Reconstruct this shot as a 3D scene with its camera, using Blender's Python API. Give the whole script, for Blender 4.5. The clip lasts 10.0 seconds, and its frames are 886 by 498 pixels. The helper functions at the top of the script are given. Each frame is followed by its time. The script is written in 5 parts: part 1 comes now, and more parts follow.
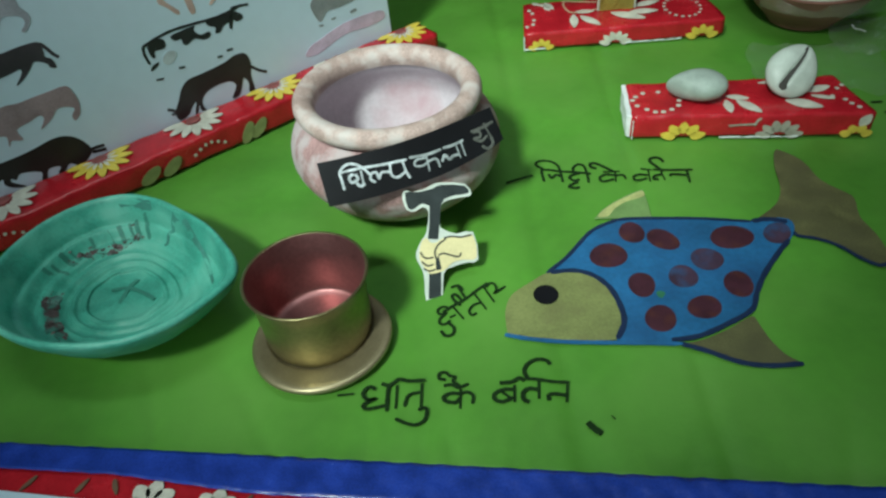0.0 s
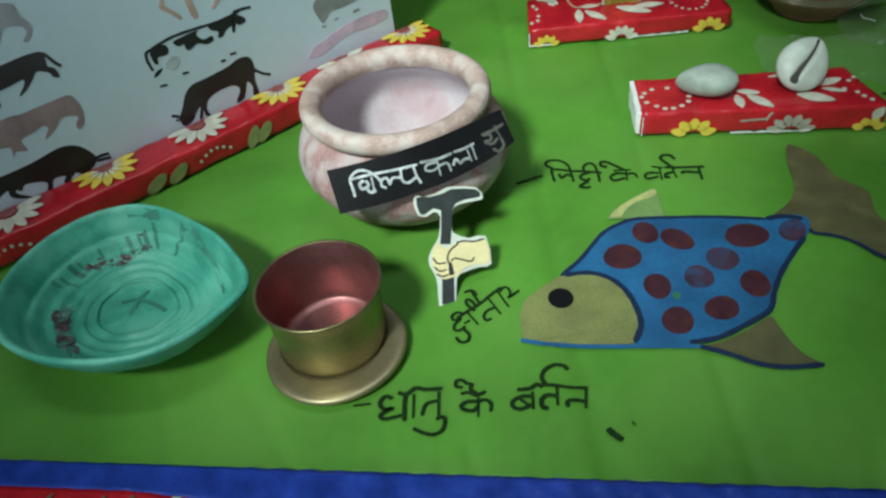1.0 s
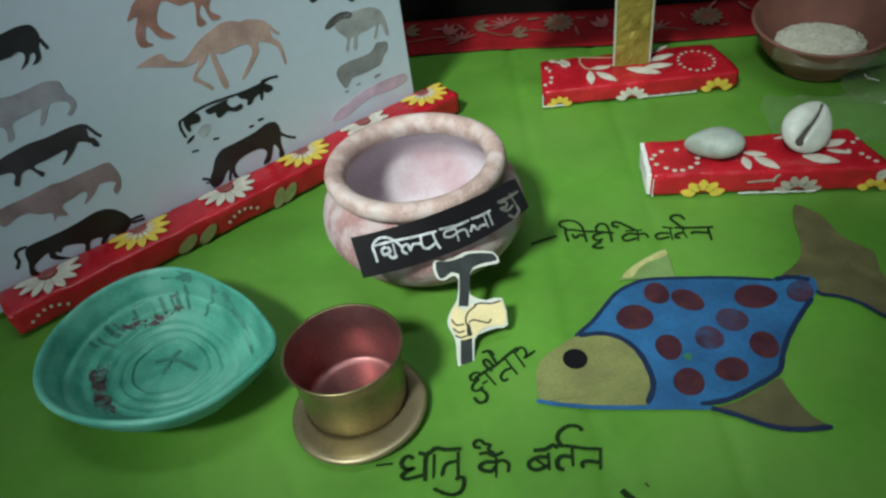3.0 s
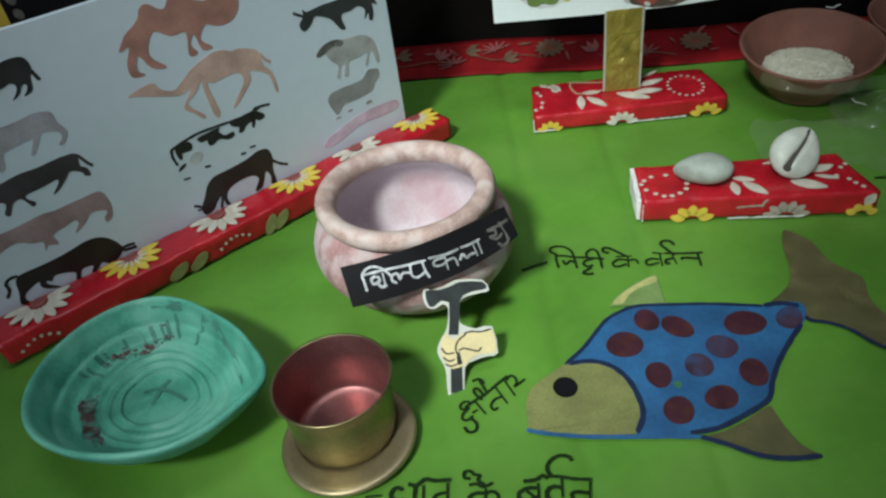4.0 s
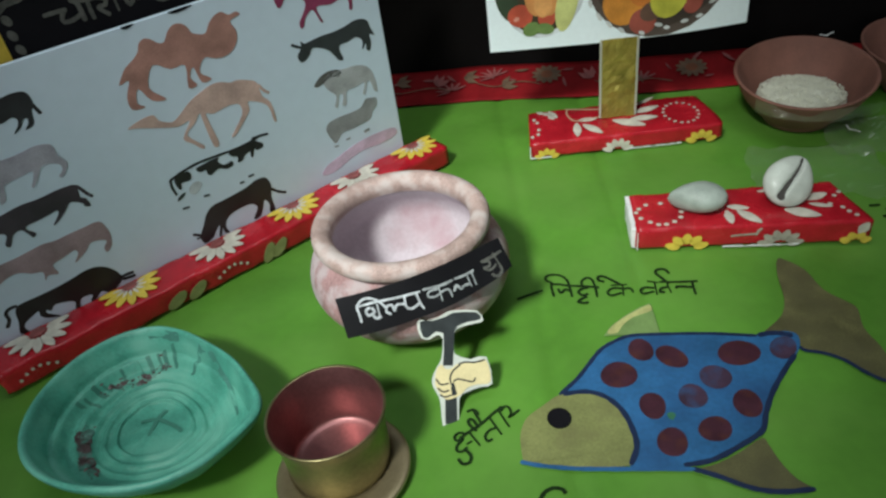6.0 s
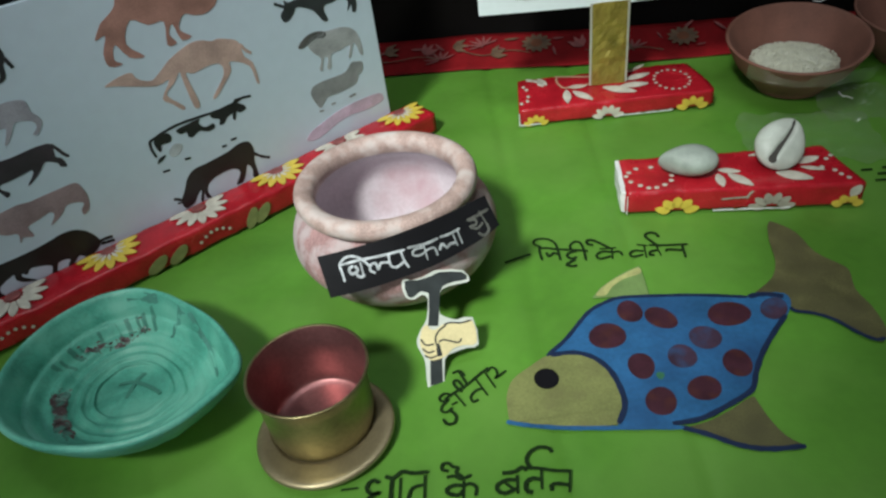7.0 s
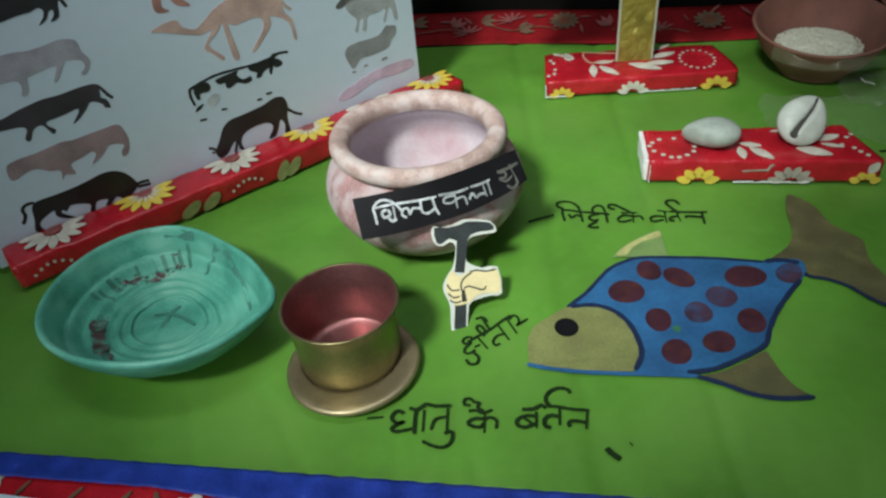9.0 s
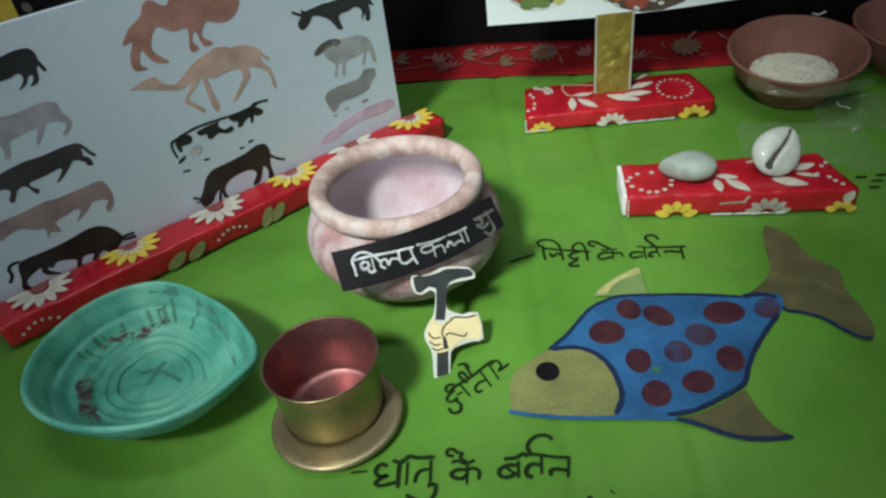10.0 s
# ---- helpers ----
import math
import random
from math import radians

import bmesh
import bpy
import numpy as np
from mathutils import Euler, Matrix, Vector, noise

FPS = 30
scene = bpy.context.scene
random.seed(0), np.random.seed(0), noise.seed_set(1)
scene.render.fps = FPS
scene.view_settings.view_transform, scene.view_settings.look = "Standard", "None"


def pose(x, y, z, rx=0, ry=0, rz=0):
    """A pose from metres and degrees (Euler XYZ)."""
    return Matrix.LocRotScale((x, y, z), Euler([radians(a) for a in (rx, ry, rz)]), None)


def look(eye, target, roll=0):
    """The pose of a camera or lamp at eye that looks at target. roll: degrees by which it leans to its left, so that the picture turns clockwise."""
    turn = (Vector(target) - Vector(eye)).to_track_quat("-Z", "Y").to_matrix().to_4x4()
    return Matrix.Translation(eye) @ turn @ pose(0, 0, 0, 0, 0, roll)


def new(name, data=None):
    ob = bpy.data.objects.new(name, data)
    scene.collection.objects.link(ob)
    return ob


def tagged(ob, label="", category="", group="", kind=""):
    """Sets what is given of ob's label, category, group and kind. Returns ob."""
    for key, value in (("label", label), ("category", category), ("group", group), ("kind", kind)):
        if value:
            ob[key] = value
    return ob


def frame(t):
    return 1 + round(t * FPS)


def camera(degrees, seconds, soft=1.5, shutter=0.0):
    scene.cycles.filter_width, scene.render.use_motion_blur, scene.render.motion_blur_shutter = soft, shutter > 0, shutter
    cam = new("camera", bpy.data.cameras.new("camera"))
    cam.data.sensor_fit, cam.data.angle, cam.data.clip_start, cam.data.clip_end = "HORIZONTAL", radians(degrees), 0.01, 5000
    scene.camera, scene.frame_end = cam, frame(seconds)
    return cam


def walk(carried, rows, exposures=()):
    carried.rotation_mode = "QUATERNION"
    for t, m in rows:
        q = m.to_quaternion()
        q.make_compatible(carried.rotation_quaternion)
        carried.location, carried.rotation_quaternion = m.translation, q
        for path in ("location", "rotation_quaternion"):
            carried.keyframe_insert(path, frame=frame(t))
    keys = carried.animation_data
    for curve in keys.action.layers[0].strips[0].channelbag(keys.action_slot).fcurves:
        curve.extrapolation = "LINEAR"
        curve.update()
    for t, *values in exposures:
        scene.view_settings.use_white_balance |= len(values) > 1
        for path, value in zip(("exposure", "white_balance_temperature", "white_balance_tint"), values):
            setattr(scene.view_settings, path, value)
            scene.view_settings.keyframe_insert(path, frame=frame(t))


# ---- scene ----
cam = camera(64.3, 10.0, soft=2.5)
PATH = [
    (0, (0.017, 0.016, 0.334), (-0.023, 1.502, -1.004), -6.3),
    (0.5, (0.006, 0.018, 0.343), (-0.035, 1.511, -0.987), -5.6),
    (1, (0.01, 0.026, 0.338), (-0.034, 1.496, -1.018), -7.6),
    (1.5, (-0.001, 0.02, 0.348), (-0.075, 1.507, -0.987), -7.8),
    (2, (0.001, 0.018, 0.356), (-0.088, 1.529, -0.951), -8.1),
    (2.5, (0.008, 0.02, 0.363), (-0.078, 1.548, -0.924), -8.5),
    (4, (0.018, 0.026, 0.372), (-0.049, 1.595, -0.867), -8.6),
    (4.5, (0.026, 0.029, 0.387), (-0.047, 1.622, -0.82), -9.4),
    (5, (0.027, 0.031, 0.389), (-0.038, 1.63, -0.811), -9.2),
    (5.5, (0.022, 0.029, 0.383), (-0.043, 1.625, -0.82), -8.6),
    (5.7, (0.025, 0.029, 0.385), (-0.051, 1.63, -0.81), -8.9),
    (7, (0.027, 0.025, 0.358), (-0.025, 1.602, -0.871), -8.3),
    (7.5, (0.023, 0.023, 0.358), (-0.04, 1.606, -0.862), -8.2),
    (8, (0.015, 0.01, 0.342), (-0.036, 1.593, -0.88), -5.7),
    (8.5, (0.003, -0.004, 0.339), (-0.059, 1.563, -0.902), -5.1),
    (9, (0.009, -0.008, 0.346), (-0.062, 1.56, -0.894), -5.9),
    (9.5, (0.018, -0.004, 0.356), (-0.037, 1.568, -0.88), -6.4),
    (10, (0.027, 0.002, 0.367), (-0.044, 1.593, -0.842), -8.0),
]
# the clip's camera starts a little cyan and settles to neutral
BALANCE = [(0, -0.07, 6150, -5), (1, -0.07, 6200, -2), (2, -0.10, 6300, 2), (2.7, -0.12, 6350, 5), (4.3, -0.16, 6500, 10), (7.5, -0.14, 6500, 10), (8.5, -0.08, 6500, 10), (10, -0.09, 6500, 10)]
walk(cam, [(t, look(eye, target, roll)) for t, eye, target, roll in PATH], BALANCE)

# ---- light ----
world = bpy.data.worlds.new("room_air")
world.use_nodes = True
world.node_tree.nodes["Background"].inputs[0].default_value = (0.6, 0.7, 0.8, 1)
world.node_tree.nodes["Background"].inputs[1].default_value = 0.05
scene.world = world

# key lamp out of view, placed by the direction of the shadows
LAMP, AIM = Vector((-0.62, -0.70, 1.60)), Vector((0.055, 0.540, 0.0))
lamp = bpy.data.lights.new("ceiling_lamp", "SPOT")
lamp.energy, lamp.color, lamp.shadow_soft_size, lamp.spot_size, lamp.spot_blend = 250.0, (0.96, 1.0, 0.94), 0.15, radians(22.5), 1.0
lamp_ob = new("ceiling_lamp", lamp)
# made-up oval beam, narrowed so that the table's sides fall darker
lamp_ob.matrix_world = look(LAMP, AIM, 25) @ Matrix.Diagonal((0.78, 1.0, 1.0, 1.0))

# added overhead fill over the table, no such source seen; it softens the shadows
top_fill = bpy.data.lights.new("tube_light", "AREA")
top_fill.shape, top_fill.size, top_fill.size_y, top_fill.energy, top_fill.color = "RECTANGLE", 1.0, 0.22, 7.5, (0.88, 0.98, 1.0)
top_fill_ob = new("tube_light", top_fill)
top_fill_ob.matrix_world = pose(0.02, 0.42, 1.90)

# added soft fill from behind the viewer, set in a made-up wall opening
low_fill = bpy.data.lights.new("window_light", "AREA")
low_fill.shape, low_fill.size, low_fill.size_y, low_fill.energy, low_fill.color = "RECTANGLE", 1.2, 1.0, 17.0, (0.90, 0.98, 1.0)
low_fill_ob = new("window_light", low_fill)
low_fill_ob.matrix_world = look((-0.90, -2.36, 1.05), (0.0, 0.5, 0.0))


# ---- materials ----
def material(name, colour, rough=0.6, metal=0.0, vary=0.12, scale=30.0, bump=0.0, bump_scale=200.0, fine=0.06, sheen=0.0, coat=0.0, stain=None, stain_scale=14.0, stain_low=0.55, stain_high=0.7, spec=0.5):
    m = bpy.data.materials.new(name)
    m.use_nodes = True
    nt = m.node_tree
    N, L = nt.nodes, nt.links
    b = N["Principled BSDF"]
    tc = N.new("ShaderNodeTexCoord")
    big = N.new("ShaderNodeTexNoise")
    big.inputs["Scale"].default_value, big.inputs["Detail"].default_value = scale, 4
    small = N.new("ShaderNodeTexNoise")
    small.inputs["Scale"].default_value, small.inputs["Detail"].default_value = scale * 14, 3
    L.new(tc.outputs["Object"], big.inputs["Vector"])
    L.new(tc.outputs["Object"], small.inputs["Vector"])

    def shade(src, low, high, amount):
        r = N.new("ShaderNodeMapRange")
        r.inputs[1].default_value, r.inputs[2].default_value = low, high
        r.inputs[3].default_value, r.inputs[4].default_value = 1 - amount, 1 + amount
        L.new(src, r.inputs[0])
        return r.outputs[0]

    mul = N.new("ShaderNodeMath")
    mul.operation = "MULTIPLY"
    L.new(shade(big.outputs["Fac"], 0.3, 0.7, vary), mul.inputs[0])
    L.new(shade(small.outputs["Fac"], 0.3, 0.7, fine), mul.inputs[1])
    vm = N.new("ShaderNodeVectorMath")
    vm.operation = "SCALE"
    vm.inputs[0].default_value = colour
    L.new(mul.outputs[0], vm.inputs["Scale"])
    out = vm.outputs[0]
    if stain:
        st = N.new("ShaderNodeTexNoise")
        st.inputs["Scale"].default_value, st.inputs["Detail"].default_value = stain_scale, 6
        L.new(tc.outputs["Object"], st.inputs["Vector"])
        mr = N.new("ShaderNodeMapRange")
        mr.inputs[1].default_value, mr.inputs[2].default_value = stain_low, stain_high
        L.new(st.outputs["Fac"], mr.inputs[0])
        mix = N.new("ShaderNodeMix")
        mix.data_type = "RGBA"
        L.new(mr.outputs[0], mix.inputs[0])
        L.new(out, mix.inputs[6])
        mix.inputs[7].default_value = (*stain, 1)
        out = mix.outputs[2]
    L.new(out, b.inputs["Base Color"])
    rr = N.new("ShaderNodeMapRange")
    rr.inputs[3].default_value, rr.inputs[4].default_value = max(0.02, rough - 0.08), min(1, rough + 0.08)
    L.new(big.outputs["Fac"], rr.inputs[0])
    L.new(rr.outputs[0], b.inputs["Roughness"])
    b.inputs["Metallic"].default_value = metal
    b.inputs["Specular IOR Level"].default_value = spec
    b.inputs["Sheen Weight"].default_value = sheen
    b.inputs["Coat Weight"].default_value = coat
    if bump:
        bn = N.new("ShaderNodeTexNoise")
        bn.inputs["Scale"].default_value, bn.inputs["Detail"].default_value = bump_scale, 4
        L.new(tc.outputs["Object"], bn.inputs["Vector"])
        bp = N.new("ShaderNodeBump")
        bp.inputs["Strength"].default_value, bp.inputs["Distance"].default_value = bump, 0.001
        L.new(bn.outputs["Fac"], bp.inputs["Height"])
        L.new(bp.outputs[0], b.inputs["Normal"])
    return m


GREEN = material("green_cloth", (0.086, 0.246, 0.025), 0.56, vary=0.24, scale=8, bump=0.10, bump_scale=500, fine=0.05, spec=0.4, stain=(0.122, 0.278, 0.044), stain_scale=9, stain_low=0.42, stain_high=0.75)
RED = material("red_gift_paper", (0.41, 0.012, 0.022), 0.26, vary=0.22, scale=35, bump=0.9, bump_scale=70, fine=0.1)
RED_CLOTH = material("red_print_cloth", (0.20, 0.007, 0.010), 0.7, vary=0.4, scale=22, bump=0.5, bump_scale=120, spec=0.12)
YELLOW = material("yellow_print", (0.66, 0.50, 0.07), 0.45, vary=0.15, scale=80)
WHITE_PRINT = material("white_print", (0.56, 0.53, 0.46), 0.45, vary=0.2, scale=90)
# white print greyed in its colour for the haze of film before it
HAZED_PRINT = material("film_hazed_print", (0.36, 0.33, 0.28), 0.45, vary=0.25, scale=90)
PINK_PRINT = material("pink_print", (0.24, 0.068, 0.066), 0.6, vary=0.35, scale=90)
BROWN_PRINT = material("brown_print", (0.16, 0.05, 0.02), 0.5, vary=0.2, scale=90)
LEAF_PRINT = material("olive_print", (0.24, 0.25, 0.10), 0.5, vary=0.2, scale=90)
GOLD_PRINT = material("gold_print", (0.125, 0.072, 0.042), 0.6, vary=0.35, scale=90)
BLUE_RIBBON = material("blue_ribbon", (0.017, 0.042, 0.29), 0.24, vary=0.3, scale=60, bump=0.25, bump_scale=200, fine=0.15)
POSTER = material("poster_paper", (0.54, 0.655, 0.765), 0.5, vary=0.03, scale=6, fine=0.02)
FOAM = material("white_foam", (0.72, 0.74, 0.74), 0.8, vary=0.08, scale=60, bump=0.6, bump_scale=500)
CLAY_PINK = material("pink_washed_clay", (0.36, 0.215, 0.215), 0.72, vary=0.26, scale=36, bump=1.0, bump_scale=130, fine=0.22, stain=(0.48, 0.40, 0.41), stain_scale=60, stain_low=0.44, stain_high=0.60)
CLAY_RIM = material("rim_clay", (0.42, 0.305, 0.275), 0.7, vary=0.24, scale=60, bump=1.0, bump_scale=150, fine=0.22, stain=(0.53, 0.46, 0.44), stain_scale=62, stain_low=0.47, stain_high=0.64)
CLAY_IN = material("whitewashed_clay", (0.53, 0.47, 0.515), 0.7, vary=0.10, scale=24, bump=0.7, bump_scale=110, stain=(0.46, 0.29, 0.33), stain_scale=17, stain_low=0.56, stain_high=0.74)
TEAL = material("teal_paint", (0.068, 0.31, 0.235), 0.45, vary=0.24, scale=34, bump=1.0, bump_scale=90, fine=0.12, stain=(0.14, 0.41, 0.32), stain_scale=30, stain_low=0.48, stain_high=0.72)
TEAL_DARK = material("dark_teal_stroke", (0.046, 0.19, 0.145), 0.5, vary=0.2, scale=40)
CRACK = material("grey_crack", (0.052, 0.20, 0.160), 0.8, vary=0.3, scale=60)
SMEAR = material("maroon_smear", (0.060, 0.036, 0.038), 0.35, vary=0.4, scale=120, bump=0.8, bump_scale=400, fine=0.3, stain=(0.06, 0.17, 0.14), stain_scale=130, stain_low=0.46, stain_high=0.58)
RUST = material("maroon_glitter", (0.22, 0.11, 0.12), 0.25, metal=0.6, vary=0.4, scale=90, bump=1.0, bump_scale=500)
BRASS = material("dull_brass", (0.27, 0.235, 0.12), 0.36, metal=0.9, vary=0.14, scale=25, bump=0.12, bump_scale=220, fine=0.1)
BRASS_FOOT = material("worn_brass", (0.37, 0.31, 0.19), 0.42, metal=0.8, vary=0.16, scale=30, bump=0.2, bump_scale=200)
COPPER = material("copper_lining", (0.30, 0.135, 0.135), 0.42, metal=0.85, vary=0.15, scale=26, bump=0.12, bump_scale=200, fine=0.1)
BLACK_CARD = material("black_card", (0.007, 0.007, 0.009), 0.8, vary=0.2, scale=30, spec=0.08)
GLOSSY_BLACK = material("black_glazed_paper", (0.008, 0.008, 0.010), 0.38, vary=0.2, scale=30, bump=0.25, bump_scale=60, spec=0.4)
WALL_BLACK = material("black_cloth_wall", (0.006, 0.005, 0.005), 0.9, vary=0.3, scale=6, bump=0.3, bump_scale=300, spec=0.08)
# chalk in three tones: white, grey and dim
CHALK = material("chalk", (0.50, 0.54, 0.57), 0.9, vary=0.35, scale=150, fine=0.3)
CHALK_GREY = material("grey_chalk", (0.31, 0.34, 0.35), 0.9, vary=0.4, scale=150, fine=0.35)
CHALK_DIM = material("faint_chalk", (0.075, 0.078, 0.070), 0.9, vary=0.4, scale=120, fine=0.3)
INK = material("dark_green_ink", (0.010, 0.026, 0.007), 0.8, vary=0.25, scale=120, spec=0.1)
CUT_EDGE = material("cut_card_edge", (0.54, 0.58, 0.53), 0.6, vary=0.12, scale=60)
CARD_WHITE = material("white_card", (0.74, 0.76, 0.74), 0.55, vary=0.04, scale=20)
BOARD_WHITE = material("blue_white_card", (0.78, 0.87, 0.91), 0.45, vary=0.03, scale=15, fine=0.02)
HAMMER = material("dark_grey_print", (0.028, 0.034, 0.036), 0.6, vary=0.25, scale=90, spec=0.2)
CREAM = material("cream_print", (0.68, 0.59, 0.33), 0.5, vary=0.08, scale=60)
BLUE_PAINT = material("blue_poster_paint", (0.020, 0.112, 0.27), 0.5, vary=0.28, scale=22, fine=0.12, stain=(0.012, 0.05, 0.15), stain_scale=14, stain_low=0.5, stain_high=0.75, bump=0.2, bump_scale=200)
BLUE_EDGE = material("dark_blue_outline", (0.006, 0.018, 0.060), 0.5, vary=0.2, scale=60)
MAUVE = material("faded_maroon_paint", (0.046, 0.024, 0.048), 0.5, vary=0.35, scale=80, fine=0.2, stain=(0.03, 0.07, 0.17), stain_scale=60, stain_low=0.5, stain_high=0.75)
MAROON = material("maroon_paint", (0.046, 0.012, 0.022), 0.45, vary=0.3, scale=70, fine=0.2, stain=(0.075, 0.022, 0.018), stain_scale=80, stain_low=0.5, stain_high=0.75)
CLEAR_GREEN = material("faded_green_film", (0.16, 0.26, 0.085), 0.45, vary=0.2, scale=50, fine=0.12)
PALE_STREAK = material("pale_streak", (0.40, 0.41, 0.16), 0.6, vary=0.2, scale=70, fine=0.2)
OLIVE_PALE = material("pale_olive_paint", (0.185, 0.205, 0.068), 0.65, vary=0.14, scale=45, fine=0.14, bump=0.3, bump_scale=250, stain=(0.15, 0.145, 0.058), stain_scale=32, stain_low=0.5, stain_high=0.75)
OLIVE_DIM = material("dark_olive_paint", (0.094, 0.090, 0.034), 0.6, vary=0.3, scale=60, fine=0.2, stain=(0.075, 0.07, 0.03), stain_scale=35, stain_low=0.40, stain_high=0.75)
SHELL = material("shell_white", (0.50, 0.54, 0.49), 0.42, vary=0.16, scale=70, coat=0.12)
SHELL_GREY = material("shell_grey", (0.33, 0.385, 0.345), 0.55, vary=0.22, scale=70, coat=0.1)
SLIT_SHADE = material("slit_shade", (0.05, 0.045, 0.04), 0.7)
CLAY_RED = material("red_clay", (0.205, 0.088, 0.064), 0.75, vary=0.2, scale=30, bump=0.3, bump_scale=180)
SALT = material("coarse_salt", (0.66, 0.66, 0.55), 0.4, vary=0.12, scale=140, bump=0.8, bump_scale=500)
GOLD_FOIL = material("gold_foil", (0.60, 0.50, 0.11), 0.24, metal=0.3, vary=0.25, scale=30, bump=0.3, bump_scale=40, fine=0.08, stain=(0.24, 0.20, 0.04), stain_scale=32, stain_low=0.48, stain_high=0.66)
CLEAR_EDGE = material("clear_edge", (0.42, 0.43, 0.36), 0.2, coat=0.6)
WOOD = material("table_wood", (0.22, 0.13, 0.07), 0.5, vary=0.2, scale=10)
PLASTER = material("wall_plaster", (0.72, 0.74, 0.74), 0.9, vary=0.06, scale=3)
CONCRETE = material("floor_cement", (0.30, 0.29, 0.27), 0.8, vary=0.15, scale=4)
PRINTS = {}


def print_ink(name, colour):
    if name not in PRINTS:
        PRINTS[name] = material("ink_" + name, colour, 0.5, vary=0.22, scale=50, fine=0.10, stain=tuple(0.5 * c for c in colour), stain_scale=30, stain_low=0.55, stain_high=0.85)
    return PRINTS[name]


# ---- mesh helpers ----
def part(name, bm, mat, parent=None, label="", m=None, smooth=False):
    """One bmesh as one mesh object under a thing."""
    bmesh.ops.recalc_face_normals(bm, faces=bm.faces)
    me = bpy.data.meshes.new(name)
    bm.to_mesh(me)
    bm.free()
    if smooth:
        for f in me.polygons:
            f.use_smooth = True
    me.materials.append(mat)
    ob = new(name, me)
    if parent:
        ob.parent = parent
    if m is not None:
        ob.matrix_local = m
    return tagged(ob, label)


def thing(name, m, label, category, group="", kind=""):
    ob = new(name)
    ob.empty_display_size = 0.02
    ob.matrix_world = m
    return tagged(ob, label, category, group, kind)


def box(lo, hi, bevel=0.0, seg=2):
    bm = bmesh.new()
    bmesh.ops.create_cube(bm, size=1)
    for v in bm.verts:
        v.co = [lo[i] + (v.co[i] + 0.5) * (hi[i] - lo[i]) for i in range(3)]
    if bevel:
        bmesh.ops.bevel(bm, geom=bm.edges[:], offset=bevel, segments=seg, affect="EDGES", profile=0.6)
    return bm


def prism(bm, pts, z0, z1):
    """A flat polygon with thickness."""
    a = [bm.verts.new((x, y, z0)) for x, y in pts]
    b = [bm.verts.new((x, y, z1)) for x, y in pts]
    n = len(pts)
    bm.faces.new(b)
    bm.faces.new(a[::-1])
    for i in range(n):
        bm.faces.new((a[i], a[(i + 1) % n], b[(i + 1) % n], b[i]))


def flat(pts, z0, z1):
    bm = bmesh.new()
    prism(bm, pts, z0, z1)
    return bm


def smooth_line(pts, steps=5, closed=False):
    """Catmull-Rom through the points."""
    n = len(pts)
    if n < 3:
        return [tuple(p) for p in pts]
    out = []
    for i in range(n if closed else n - 1):
        p = [Vector(pts[(i + k) % n] if closed else pts[min(max(i + k, 0), n - 1)]) for k in (-1, 0, 1, 2)]
        for s in range(steps):
            t = s / steps
            out.append(tuple(0.5 * (2 * p[1] + (p[2] - p[0]) * t + (2 * p[0] - 5 * p[1] + 4 * p[2] - p[3]) * t * t + (3 * p[1] - p[0] - 3 * p[2] + p[3]) * t ** 3)))
    if not closed:
        out.append(tuple(pts[-1]))
    return out


def ribbon(bm, pts, width, z0, z1, closed=False, steps=5, taper=True):
    """A stroke of a brush along a flat line."""
    line = [Vector(p) for p in smooth_line(pts, steps, closed)]
    n = len(line)
    rings = []
    for i, p in enumerate(line):
        a, b = (line[(i - 1) % n], line[(i + 1) % n]) if closed else (line[max(i - 1, 0)], line[min(i + 1, n - 1)])
        d = (b - a)
        d = d.normalized() if d.length > 1e-9 else Vector((1, 0))
        k = 1.0 if closed or not taper or 0 < i < n - 1 else 0.6
        w = width * 0.5 * k * (1 + 0.09 * math.sin(i * 1.7 + n))
        s = Vector((-d.y, d.x)) * w
        rings.append([bm.verts.new((*(p + s), z0)), bm.verts.new((*(p - s), z0)), bm.verts.new((*(p - s), z1)), bm.verts.new((*(p + s), z1))])
    for i in range(n if closed else n - 1):
        r, q = rings[i], rings[(i + 1) % n]
        for k in range(4):
            bm.faces.new((r[k], r[(k + 1) % 4], q[(k + 1) % 4], q[k]))
    if not closed:
        bm.faces.new(rings[0])
        bm.faces.new(rings[-1][::-1])


def oval(cx, cy, a, b, turn=0.0, n=20, wob=0.0, seed=0):
    c, s = math.cos(radians(turn)), math.sin(radians(turn))
    out = []
    for i in range(n):
        t = 2 * math.pi * i / n
        k = 1 + wob * math.sin(2 * t + seed) + wob * 0.6 * math.sin(3 * t + 2.1 * seed)
        x, y = a * k * math.cos(t), b * k * math.sin(t)
        out.append((cx + c * x - s * y, cy + s * x + c * y))
    return out


